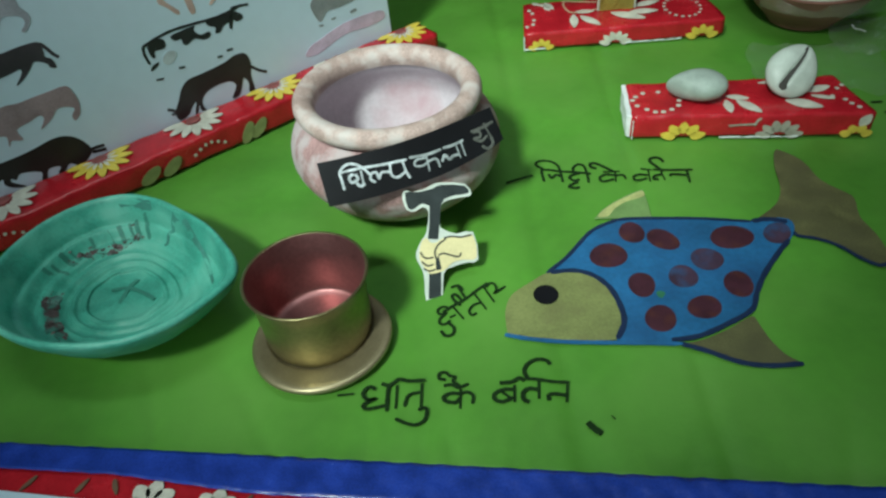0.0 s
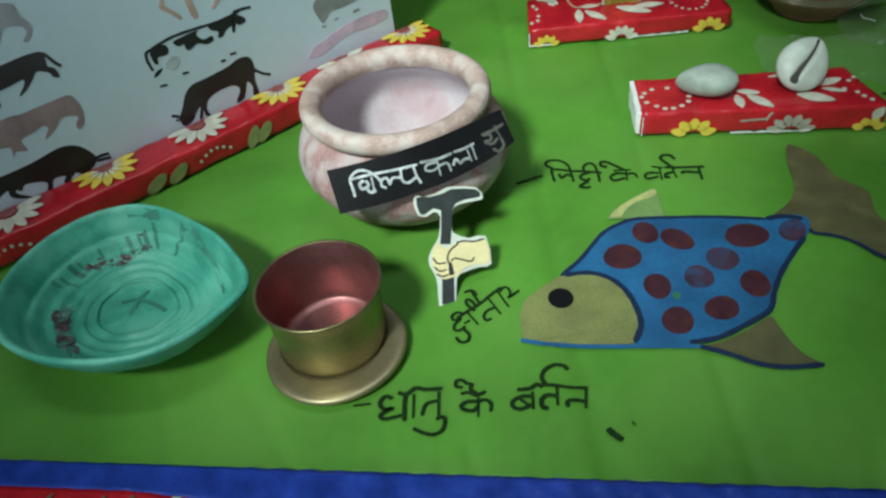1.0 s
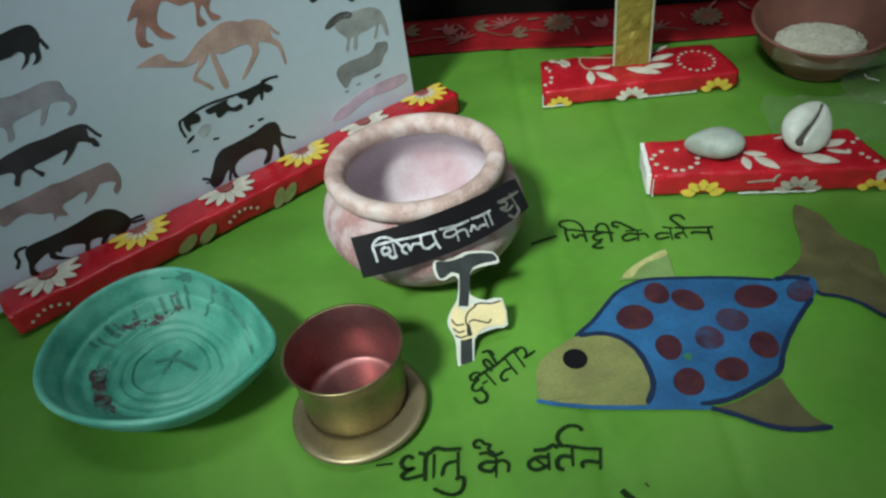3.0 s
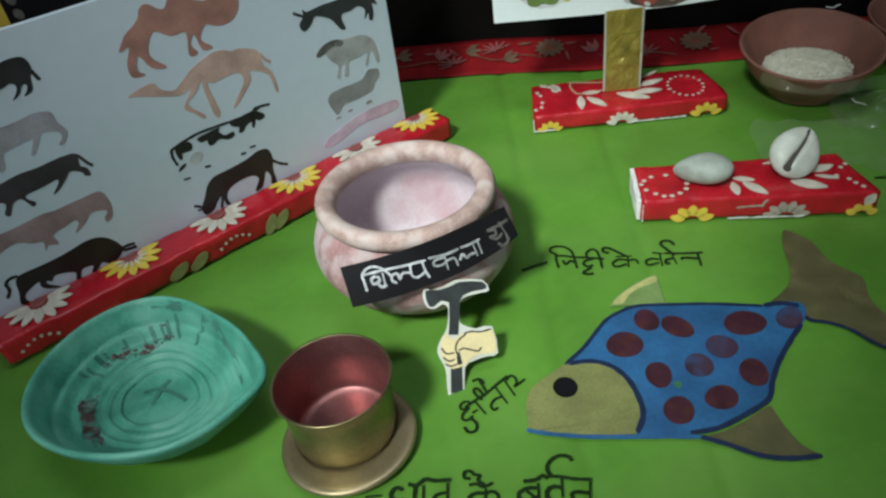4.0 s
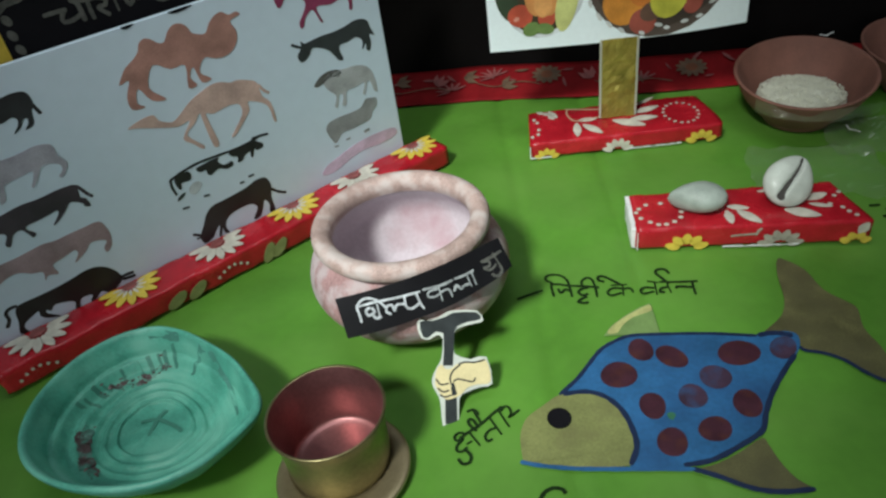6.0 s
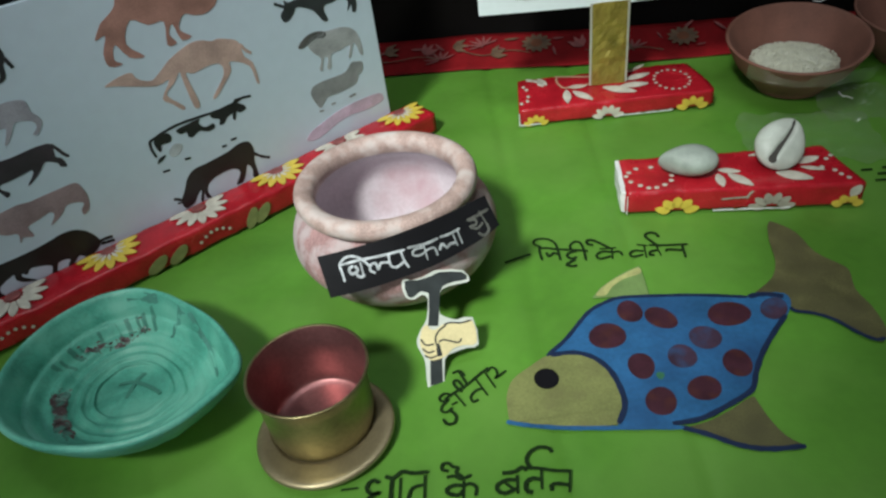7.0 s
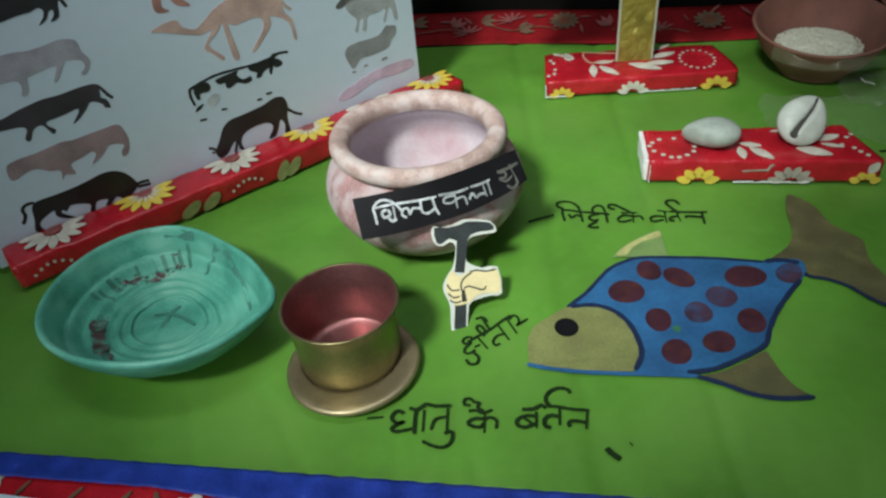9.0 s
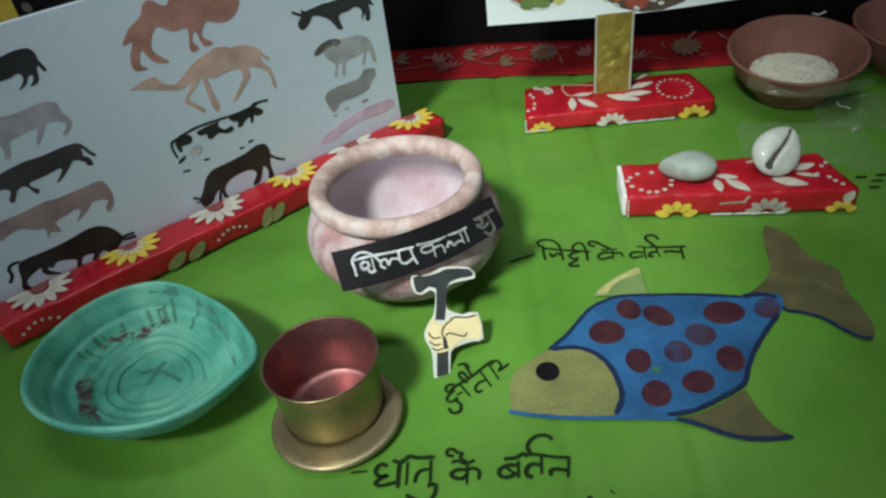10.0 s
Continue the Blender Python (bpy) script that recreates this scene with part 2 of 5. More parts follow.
def lathe(profile, seg=72, wob=0.0, seed=0.0):
    """A turned body from (radius, height) pairs."""
    bm = bmesh.new()
    rings = []
    for r, z in profile:
        if r < 1e-6:
            rings.append([bm.verts.new((0, 0, z))])
        else:
            ring = []
            for i in range(seg):
                t = 2 * math.pi * i / seg
                k = 1 + wob * (math.sin(2 * t + seed) + 0.6 * math.sin(3 * t + seed * 2 + z * 40))
                ring.append(bm.verts.new((r * k * math.cos(t), r * k * math.sin(t), z)))
            rings.append(ring)
    for a, b in zip(rings, rings[1:]):
        for i in range(seg):
            j = (i + 1) % seg
            va, vb = ([a[0]] if len(a) == 1 else [a[i], a[j]]), ([b[0]] if len(b) == 1 else [b[j], b[i]])
            if len(va) + len(vb) > 2:
                bm.faces.new(va + vb)
    return bm


def rounded(profile, steps=4):
    return smooth_line(profile, steps)


def petals(bm, cx, cy, r_in, r_out, n, z0, z1, start=0.0, sweep=360.0, fat=0.5, squash=1.0):
    """A daisy of pointed petals, flat."""
    for i in range(n):
        t = radians(start + sweep * (i + 0.5) / n)
        rm, h = (r_in + r_out) / 2, (r_out - r_in) / 2
        w = fat * math.pi * (r_in + h) * (sweep / 360) / n * 1.9
        pts = []
        for k in range(10):
            s = 2 * math.pi * k / 10
            x, y = rm + h * math.cos(s), w * math.sin(s) * (1 - 0.25 * math.cos(s))
            pts.append((cx + x * math.cos(t) - y * math.sin(t), cy + (x * math.sin(t) + y * math.cos(t)) * squash))
        prism(bm, pts, z0, z1)


# ---- handwriting ----
def written(words, width, z0, z1, seed=1):
    """Handwriting: the strokes of a word in millimetres, drawn with a blunt pen."""
    rng = random.Random(seed)
    bm = bmesh.new()
    for k, line in enumerate(words):
        ribbon(bm, [(x / 1000, y / 1000) for x, y in line], width * rng.uniform(0.85, 1.15), z0, z1 + 0.00001 * k, steps=6)
    return bm


def plane_pose(origin, u, v):
    """A pose whose x runs along u and y along v (made square to u)."""
    u = Vector(u).normalized()
    v = Vector(v)
    v = (v - v.dot(u) * u).normalized()
    w = u.cross(v)
    m = Matrix((u, v, w)).transposed().to_4x4()
    m.translation = origin
    return m


# ---- room ----
def wall(name, lo, hi, mat, label):
    return tagged(part(name, box(lo, hi), mat), label, "wall", kind="structure")


tagged(part("floor", box((-2.2, -2.4, -0.80), (2.4, 1.2, -0.75)), CONCRETE), "grey cement floor of the room", "floor", kind="structure")
# unseen ceiling and side walls close the room, pale to bounce light
tagged(part("ceiling", box((-2.2, -2.4, 1.95), (2.4, 1.2, 2.05)), PLASTER), "unseen ceiling, made pale to bounce light", "ceiling", kind="structure")
wall("wall_west", (-2.3, -2.4, -0.75), (-2.2, 1.2, 1.95), PLASTER, "unseen side wall, made pale to bounce light")
wall("wall_east", (2.4, -2.4, -0.75), (2.5, 1.2, 1.95), PLASTER, "unseen side wall, made pale to bounce light")
# unseen wall; its opening is invented to hold the front fill
south = thing("wall_south", pose(0, 0, 0), "unseen pale wall with a made-up opening for the fill light", "wall", kind="structure")
for lo, hi in (((-2.2, -2.5, -0.75), (-1.55, -2.4, 1.95)), ((-0.25, -2.5, -0.75), (2.4, -2.4, 1.95)), ((-1.55, -2.5, -0.75), (-0.25, -2.4, 0.5)), ((-1.55, -2.5, 1.6), (-0.25, -2.4, 1.95))):
    part("wall_panel", box(lo, hi), PLASTER, south)
wall_n = part("wall_north", box((-2.2, 0.0, -0.75), (2.4, 0.10, 1.95)), WALL_BLACK, m=pose(0.0, 0.900, 0, 0, 0, -9.6))
tagged(wall_n, "black cloth covered wall behind the table", "wall", kind="structure")

# unseen shade and rod, added to carry the key lamp
fitting = thing("ceiling_light", look(LAMP, AIM), "unseen white round lamp on a rod, added round the key light", "lamp")
part("shade", lathe([(0.165, -0.02), (0.175, 0.0), (0.17, 0.05), (0.10, 0.17), (0.04, 0.19), (0.0, 0.19)], 40), CARD_WHITE, fitting, "", None, True)
ROD = LAMP + 0.17 * (LAMP - AIM).normalized()
part("rod", lathe([(0.0, 0.0), (0.012, 0.0), (0.012, 1.952 - ROD.z), (0.0, 1.952 - ROD.z)], 16), CARD_WHITE, fitting, "", look(LAMP, AIM).inverted() @ Matrix.Translation(ROD))
# made-up housing that carries the overhead fill
top_fill_box = thing("tube_light_fitting", pose(0.02, 0.42, 1.912), "added white housing of the unseen overhead fill light", "lamp")
part("housing", box((-0.62, -0.12, 0.0), (0.62, 0.12, 0.038), 0.006), CARD_WHITE, top_fill_box)

# ---- table and cloth ----
table = thing("table", pose(0, 0.25, -0.75, 0, 0, -9.4), "long wooden table under a green cloth", "table")
part("tabletop", box((-1.0, -0.55, 0.715), (1.2, 0.58, 0.744), 0.004), WOOD, table)
for lx in (-0.94, 1.14):
    for ly in (-0.49, 0.5):
        part("leg", box((lx - 0.03, ly - 0.03, 0), (lx + 0.03, ly + 0.03, 0.714), 0.004), WOOD, table)


def sheet(x0, x1, y_low, y_high, nx, ny, relief, z=0.0, thick=0.001):
    """A cloth or paper lying flat, with low folds, and a little thickness."""
    verts, faces = [], []
    for down in (0.0, abs(thick)):
        for j in range(ny + 1):
            for i in range(nx + 1):
                x = x0 + (x1 - x0) * i / nx
                y = y_low(x) + (y_high(x) - y_low(x)) * j / ny
                verts.append((x, y, z + relief(x, y) - down))
    w, half = nx + 1, (nx + 1) * (ny + 1)
    for j in range(ny):
        for i in range(nx):
            a = j * w + i
            faces.append((a, a + 1, a + w + 1, a + w))
            faces.append((a + half + w, a + half + w + 1, a + half + 1, a + half))
    rim = [i for i in range(nx)] + [j * w + nx for j in range(ny)] + [ny * w + i for i in range(nx, 0, -1)] + [j * w for j in range(ny, 0, -1)]
    for a, c in zip(rim, rim[1:] + rim[:1]):
        faces.append((c, a, a + half, c + half))
    me = bpy.data.meshes.new("sheet")
    me.from_pydata(verts, [], faces)
    bm = bmesh.new()
    bm.from_mesh(me)
    bpy.data.meshes.remove(me)
    return bm


def cloth_relief(x, y):
    """Low folds and creases of the cloth, never above the table's level."""
    n = 0.7 * noise.noise(Vector((x * 9, y * 7, 0.3))) + 0.6 * noise.noise(Vector((x * 26, y * 15, 4.0))) + 0.10 * noise.noise(Vector((x * 60, y * 34, 1.0))) + 0.4 * (1 - 3 * abs(noise.noise(Vector((x * 15 + 3 * y, y * 6, 8.0)))))
    crease = math.exp(-((x - 0.078 - 0.02 * (y - 0.5)) / 0.006) ** 2) + 0.8 * math.exp(-((x - 0.152 - 0.05 * (y - 0.3)) / 0.005) ** 2)
    front = max(0.0, 1 - (y - (0.218 - 0.153 * x)) / 0.09)
    fan = x + 0.35 * (x - 0.01) * front
    pucker = -front * 0.0013 * sum(math.exp(-((fan - c - 0.25 * s * (y - 0.22)) / 0.006) ** 2) for c, s in ((-0.23, 1), (-0.13, -1), (-0.062, 1), (-0.02, 1), (0.004, -1), (0.048, 1), (0.10, -1), (0.17, 1), (0.26, -1)))
    return -0.0010 + 0.0011 * math.tanh(n) - 0.0016 * min(1, crease) + pucker


def front_line(x):
    return 0.2145 - 0.153 * x


def back_line(x):
    return 0.838 - 0.17 * x + 0.004 * math.sin(x * 21)


cloth = part("tablecloth", sheet(-0.95, 1.1, front_line, back_line, 640, 130, cloth_relief, z=-0.0005, thick=-0.0008), GREEN, smooth=True)
tagged(cloth, "bright green cloth spread over the table with low creases", "tablecloth", kind="structure")

LOW, HIGH = 0.0001, 0.0004
# metal vessels, clay vessels, tools: the words inked on the cloth
part("writing", written([[(-38.3, 269.6), (-41, 271.9), (-44.1, 270.6), (-45.5, 266.8), (-42.8, 263), (-38, 263.2), (-42.4, 261.4), (-45.2, 259), (-43.1, 256.5), (-37.1, 257), (-32, 257.9)], [(-30.2, 272.6), (-31.1, 264.8), (-31.4, 253.7)], [(-34.7, 273.6), (-30.3, 271.8), (-26.4, 274.2), (-23.9, 275.5), (-17.8, 273.6), (-8.8, 273.3)], [(-25.5, 271.3), (-26.4, 255)], [(-11, 271.2), (-12.1, 252.6)], [(-11.4, 264.9), (-16.9, 264.3), (-19.7, 261.9), (-21.3, 255.9)], [(-13.5, 252.8), (-9.4, 253.8), (-8.7, 250), (-10.6, 245.1), (-15.3, 243), (-20.8, 244.7), (-26.6, 248.3)]], 0.0023, LOW, HIGH, 44), INK, cloth, "dark ink handwriting")
part("writing", written([[(3.2, 272.3), (-0.5, 273.6), (-0.2, 277.2), (3.3, 277.6), (5.8, 274.8), (8.8, 273.7), (7.5, 270.6), (11.2, 267)], [(1.8, 268.1), (6.6, 268.3), (10.4, 265.9), (16.4, 267.9)], [(11.6, 264.5), (10.3, 251.3)], [(11.3, 261.4), (5.3, 262.1), (1.4, 259.9), (2.9, 257), (8.1, 255.7), (11, 258.8)], [(11.3, 261.4), (15.4, 262.1), (18.4, 259.1), (17.5, 253.8)]], 0.0023, LOW, HIGH, 31), INK, cloth, "dark ink handwriting")
part("writing", written([[(34.2, 266.6), (41.3, 266.6), (46.1, 268.8), (49, 266.5)], [(42.1, 261), (36.2, 261.7), (30.8, 259.2), (30.6, 255.4), (34.9, 253.4), (41.2, 255.7)], [(35.2, 259.8), (40.4, 254.6)], [(42.6, 264.1), (41.4, 252.3)], [(50, 268), (56.5, 266.8), (64.4, 264.3), (74.1, 262.7)], [(65.2, 276.7), (63.7, 279.8), (58.5, 281.3), (52.9, 279), (49.7, 274.5), (50, 270.4), (52.1, 266.9)], [(56.9, 265.5), (55.3, 253.3)], [(56.1, 259.4), (50.7, 260.8), (46.9, 258.1), (46.8, 253.5), (49.8, 251.7)], [(71.2, 253.8), (64.3, 255.7), (60.8, 254.6), (61.2, 251.5)], [(72.9, 262.1), (70.2, 249.3)]], 0.0023, LOW, HIGH, 20), INK, cloth, "dark ink handwriting")
part("writing", written([[(89.1, 454.2), (88.9, 466.1), (90.2, 470.9), (86.3, 475.3), (86.6, 479.7), (91.2, 481.7), (98.4, 479.4), (102.8, 472.6), (103.3, 463.2), (103.2, 451.3)], [(88.2, 469.9), (95.9, 468.3), (102.3, 465.5), (114.7, 462.3), (126.3, 458.5)], [(93.9, 463), (95.3, 457.8), (99.6, 461.1), (102.8, 458.4)], [(117.9, 460.2), (112.2, 459.2), (109.1, 455.7), (111.9, 451.6), (116.3, 452.8)], [(114.7, 449.7), (109.7, 447.3), (106.8, 444.5), (111.3, 442.3), (114.6, 442.9)], [(113.8, 462.4), (114, 468.1), (118.7, 472.2), (122.7, 469.2), (123.2, 459.1), (122.4, 447.5)]], 0.0021, LOW, HIGH, 34), INK, cloth, "dark ink handwriting")
part("writing", written([[(132, 465.1), (127.9, 467.4), (128.4, 471.7), (132.6, 471.5), (137.8, 466.1), (142, 460.9), (144.1, 458.3)], [(135.7, 459.4), (148.7, 458.1)], [(144.3, 453.4), (137, 455.6), (131.6, 451.8), (133.6, 447.3), (142.2, 449)], [(145.2, 458.8), (142.7, 445.4)], [(144.7, 453.3), (150, 452.9), (151, 447.9)]], 0.0021, LOW, HIGH, 26), INK, cloth, "dark ink handwriting")
part("writing", written([[(168.2, 449.9), (161.6, 451.9), (157.2, 449.3), (158.3, 445), (167.1, 446)], [(170.2, 456.5), (168.1, 441.7)], [(165, 459), (172.8, 455.9)], [(184.6, 464.9), (182.6, 470.5), (177.4, 471.6), (174.4, 467.8), (177.6, 459.9), (180.9, 452.8)], [(173.8, 456.4), (186.6, 453.8), (203.2, 451.7)], [(179.2, 453.2), (179.4, 442.1)], [(178.8, 449.1), (173.2, 448.2), (171.6, 444.4), (175, 443.7)], [(184.4, 446.6), (187.1, 448.1), (197.4, 445.3)], [(198.7, 452), (197.8, 445.2), (196.7, 436.6)]], 0.0021, LOW, HIGH, 14), INK, cloth, "dark ink handwriting")
part("writing", written([[(7.4, 330.2), (3.6, 330.8), (0.7, 328), (2, 324.7), (6.2, 325.4), (2.1, 321), (1.5, 317.1), (4.7, 315.7), (8.7, 318.7)], [(7.1, 316.7), (10.4, 311.8), (9.2, 306.8), (4.7, 306.2), (2.1, 310.5)], [(8.2, 321), (12.1, 323.1)], [(10.5, 330.7), (17, 318.8)], [(4, 326.2), (10.5, 330.7), (19.5, 336.3), (28, 343.6), (34.9, 348.9)], [(15.9, 330.8), (11.7, 336.1), (10.9, 340.1), (13.7, 340.6), (17.6, 333.3)]], 0.0018, LOW, HIGH, 36), INK, cloth, "dark ink handwriting")
part("writing", written([[(28.9, 331.5), (24.2, 330), (21, 325.4), (22.5, 321.5), (25.7, 322.9)], [(25.3, 340.6), (32, 325.5)], [(32.1, 345.4), (37.7, 331.1)], [(33.6, 345.1), (36.4, 348.6), (39.4, 347.2), (40.3, 342.1), (38.7, 339), (46.4, 344.5)]], 0.0018, LOW, HIGH, 25), INK, cloth, "dark ink handwriting")
part("dash", written([[(-60.7, 267.8), (-50.7, 267.9)]], 0.0024, LOW, HIGH, 3), INK, cloth)
part("dash", written([[(59.6, 456.6), (71.3, 460.5), (81.5, 463.4)]], 0.0024, LOW, HIGH, 4), INK, cloth)
part("arrow", written([[(19.5, 336.8), (17.3, 342.4), (15.1, 348.1)], [(10.4, 347.9), (15.6, 349), (18.3, 344.2)]], 0.0017, LOW, HIGH, 5), INK, cloth)
part("ink_mark", written([[(79.2, 235.2), (81.9, 231), (85.6, 227.2)]], 0.0034, LOW, HIGH, 6), INK, cloth)
part("ink_mark", written([[(93, 238), (94.5, 235.5)]], 0.0012, LOW, HIGH, 7), INK, cloth)
bm = bmesh.new()
for k, (x, y) in enumerate(((0.374, 0.520), (0.384, 0.512), (0.377, 0.503), (0.392, 0.520), (0.40, 0.508))):
    prism(bm, [(x, y), (x + 0.009, y - 0.001), (x + 0.009, y + 0.0015), (x, y + 0.0022)], LOW, HIGH + 0.00002 * k)
part("writing", bm, INK, cloth, "dark ink bars")

ribbon_blue = part("ribbon_trim", sheet(-0.95, 1.1, lambda x: front_line(x) - 0.0182 - 0.0033 * max(-1, min(1, (x + 0.14) / 0.04)), lambda x: front_line(x) + 0.0010, 420, 8, lambda x, y: 0.0011 * math.sin((x + 0.7 * y) * 430) * (0.4 + 0.6 * noise.noise(Vector((x * 60, y * 200, 0)))), z=0.0022, thick=-0.0006), BLUE_RIBBON, smooth=True)
tagged(ribbon_blue, "shiny blue ribbon along the cloth's front edge", "ribbon", kind="structure")
red_front = part("floral_paper", sheet(-0.95, 1.1, lambda x: front_line(x) - 0.25, lambda x: front_line(x) - 0.010, 60, 12, lambda x, y: 0.0004 * noise.noise(Vector((x * 20, y * 20, 0))), z=-0.001, thick=-0.0006), RED)
tagged(red_front, "red floral gift paper in front of the blue ribbon", "paper", kind="structure")
for x, off, r in ((-0.157, 0.030, 0.0145), (-0.121, 0.031, 0.0125), (-0.286, 0.018, 0.010), (-0.35, 0.026, 0.014), (-0.05, 0.040, 0.015), (0.05, 0.045, 0.015)):
    bm = bmesh.new()
    petals(bm, x, front_line(x) - off, 0.003, r, 7, 0.0, 0.0004, fat=0.62)
    part("printed_flower", bm, WHITE_PRINT, red_front)
for x, off, turn in ((-0.262, 0.021, 62), (-0.228, 0.022, 55), (-0.197, 0.022, 58), (-0.105, 0.026, 50), (-0.315, 0.021, 60), (-0.178, 0.021, 110)):
    part("printed_leaf", flat(oval(x, front_line(x) - off, 0.0056, 0.0014, turn, 12, 0.1, x * 40), 0.0, 0.0004), GOLD_PRINT, red_front)
note = part("paper_sheet", flat([(-0.45, 0.10), (-0.172, 0.09), (-0.178, front_line(-0.178) - 0.0305), (-0.187, front_line(-0.187) - 0.030), (-0.277, front_line(-0.277) - 0.0262), (-0.44, front_line(-0.44) - 0.022)], 0.0006, 0.0012), POSTER)
tagged(note, "plain white paper sheet on the red floral paper", "paper")

# red printed cloth strip along the wall
strip = part("floral_cloth", sheet(-0.95, 1.1, lambda x: back_line(x) - 0.004 - 0.003 * noise.noise(Vector((x * 26, 3.0, 0))), lambda x: back_line(x) + 0.050, 160, 8,
             lambda x, y: 0.0012 + 0.42 * max(0, (y - back_line(x))) + 0.0015 * noise.noise(Vector((x * 14, y * 14, 2))), thick=-0.0008), RED_CLOTH, smooth=True)
tagged(strip, "red printed cloth strip with pale flowers along the wall", "cloth", kind="structure")


def strip_pose(x, s, turn=0.0):
    return plane_pose((x, back_line(x) + s, 0.0035 + 0.42 * s), (1, -0.17, 0), (0.16, 0.92, 0.40)) @ pose(0, 0, 0, 0, 0, turn)


for x, s in ((0.148, 0.030), (0.315, 0.026), (-0.12, 0.03), (0.52, 0.03)):
    bm = bmesh.new()
    petals(bm, 0, 0, 0.006, 0.0185, 12, 0, 0.0004, fat=0.55, squash=0.8)
    fl = part("printed_flower", bm, GOLD_PRINT, strip, "", strip_pose(x, s))
    part("flower_eye", flat(oval(0, 0, 0.007, 0.006), 0.0003, 0.0006), BROWN_PRINT, fl)
for x, s, turn in ((0.045, 0.030, 5), (0.20, 0.020, 120), (0.235, 0.03, 40), (0.01, 0.02, 60), (0.09, 0.012, 30), (-0.04, 0.03, 15)):
    bm = bmesh.new()
    for a in (-28, 0, 28):
        prism(bm, [(0.022 * math.cos(radians(a)) * c - 0.004 * s2 * math.sin(radians(a)), 0.022 * math.sin(radians(a)) * c + 0.004 * s2 * math.cos(radians(a))) for c, s2 in ((0.1, 0), (0.5, -1), (1, 0), (0.5, 1))], 0, 0.0003 + 0.00003 * (a + 28) / 28)
    part("printed_leaf", bm, GOLD_PRINT if turn < 50 else PINK_PRINT, strip, "", strip_pose(x, s, turn))
for x, s in ((0.03, 0.012), (0.085, 0.030), (0.255, 0.015), (0.40, 0.02), (-0.07, 0.015)):
    bm = bmesh.new()
    petals(bm, 0, 0, 0.002, 0.021, 7, 0, 0.0003, 20, 200, 0.30, 0.7)
    part("printed_flower", bm, PINK_PRINT, strip, "", strip_pose(x, s))
rng = random.Random(21)
for k in range(26):
    x, s, turn, l = -0.10 + 0.026 * k + rng.uniform(-0.008, 0.008), rng.uniform(0.008, 0.040), rng.uniform(-30, 210), rng.uniform(0.010, 0.022)
    part("printed_leaf", flat([(0, 0), (l * 0.3, l * 0.13), (l * 0.7, l * 0.12), (l, 0.0), (l * 0.6, -l * 0.06)], 0, 0.0003 + 0.00001 * k), rng.choice((PINK_PRINT, PINK_PRINT, GOLD_PRINT)), strip, "", strip_pose(x, s, turn))
for x0, x1, s0 in ((0.06, 0.14, 0.016), (0.20, 0.29, 0.012), (-0.06, 0.03, 0.018)):
    bm = bmesh.new()
    ribbon(bm, [(0, 0.006), ((x1 - x0) * 0.3, -0.002), ((x1 - x0) * 0.7, 0.004), (x1 - x0, -0.002)], 0.0012, 0, 0.0003)
    part("printed_stem", bm, GOLD_PRINT, strip, "", strip_pose(x0, s0))


# ---- poster with its red wrapped stand ----
PU = (0.804, 0.594, 0)
POSTER_POSE = plane_pose((-0.184, 0.582, 0), PU, (0, 0, 1))
poster = thing("printed_chart", POSTER_POSE, "white printed chart with rows of coloured shapes on a red stand", "poster")
part("board", box((-0.236, 0.004, -0.0045), (0.193, 0.2255, 0.0), 0.0005, 1), POSTER, poster)


mm = lambda pts: [(x / 1000, y / 1000) for x, y in pts]


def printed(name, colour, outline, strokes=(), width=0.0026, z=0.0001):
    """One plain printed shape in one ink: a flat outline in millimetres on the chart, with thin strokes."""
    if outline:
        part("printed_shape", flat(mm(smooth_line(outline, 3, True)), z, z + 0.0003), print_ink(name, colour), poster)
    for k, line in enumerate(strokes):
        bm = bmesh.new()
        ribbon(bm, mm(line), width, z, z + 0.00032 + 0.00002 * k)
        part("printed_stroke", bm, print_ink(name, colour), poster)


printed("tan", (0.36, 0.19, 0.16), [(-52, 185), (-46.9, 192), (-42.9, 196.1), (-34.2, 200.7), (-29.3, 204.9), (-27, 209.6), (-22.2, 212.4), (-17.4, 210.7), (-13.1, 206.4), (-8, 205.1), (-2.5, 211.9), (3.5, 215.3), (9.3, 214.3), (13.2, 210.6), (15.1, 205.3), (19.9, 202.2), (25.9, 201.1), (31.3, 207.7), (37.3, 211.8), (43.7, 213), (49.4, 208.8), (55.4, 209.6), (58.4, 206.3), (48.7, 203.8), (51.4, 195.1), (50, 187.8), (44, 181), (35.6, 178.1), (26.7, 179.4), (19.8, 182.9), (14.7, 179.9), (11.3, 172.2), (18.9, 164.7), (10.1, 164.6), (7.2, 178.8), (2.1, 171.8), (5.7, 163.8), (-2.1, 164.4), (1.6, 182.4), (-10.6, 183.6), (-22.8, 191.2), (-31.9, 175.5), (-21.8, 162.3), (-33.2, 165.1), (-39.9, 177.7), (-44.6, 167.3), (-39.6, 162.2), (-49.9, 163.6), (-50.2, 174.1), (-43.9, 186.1)])
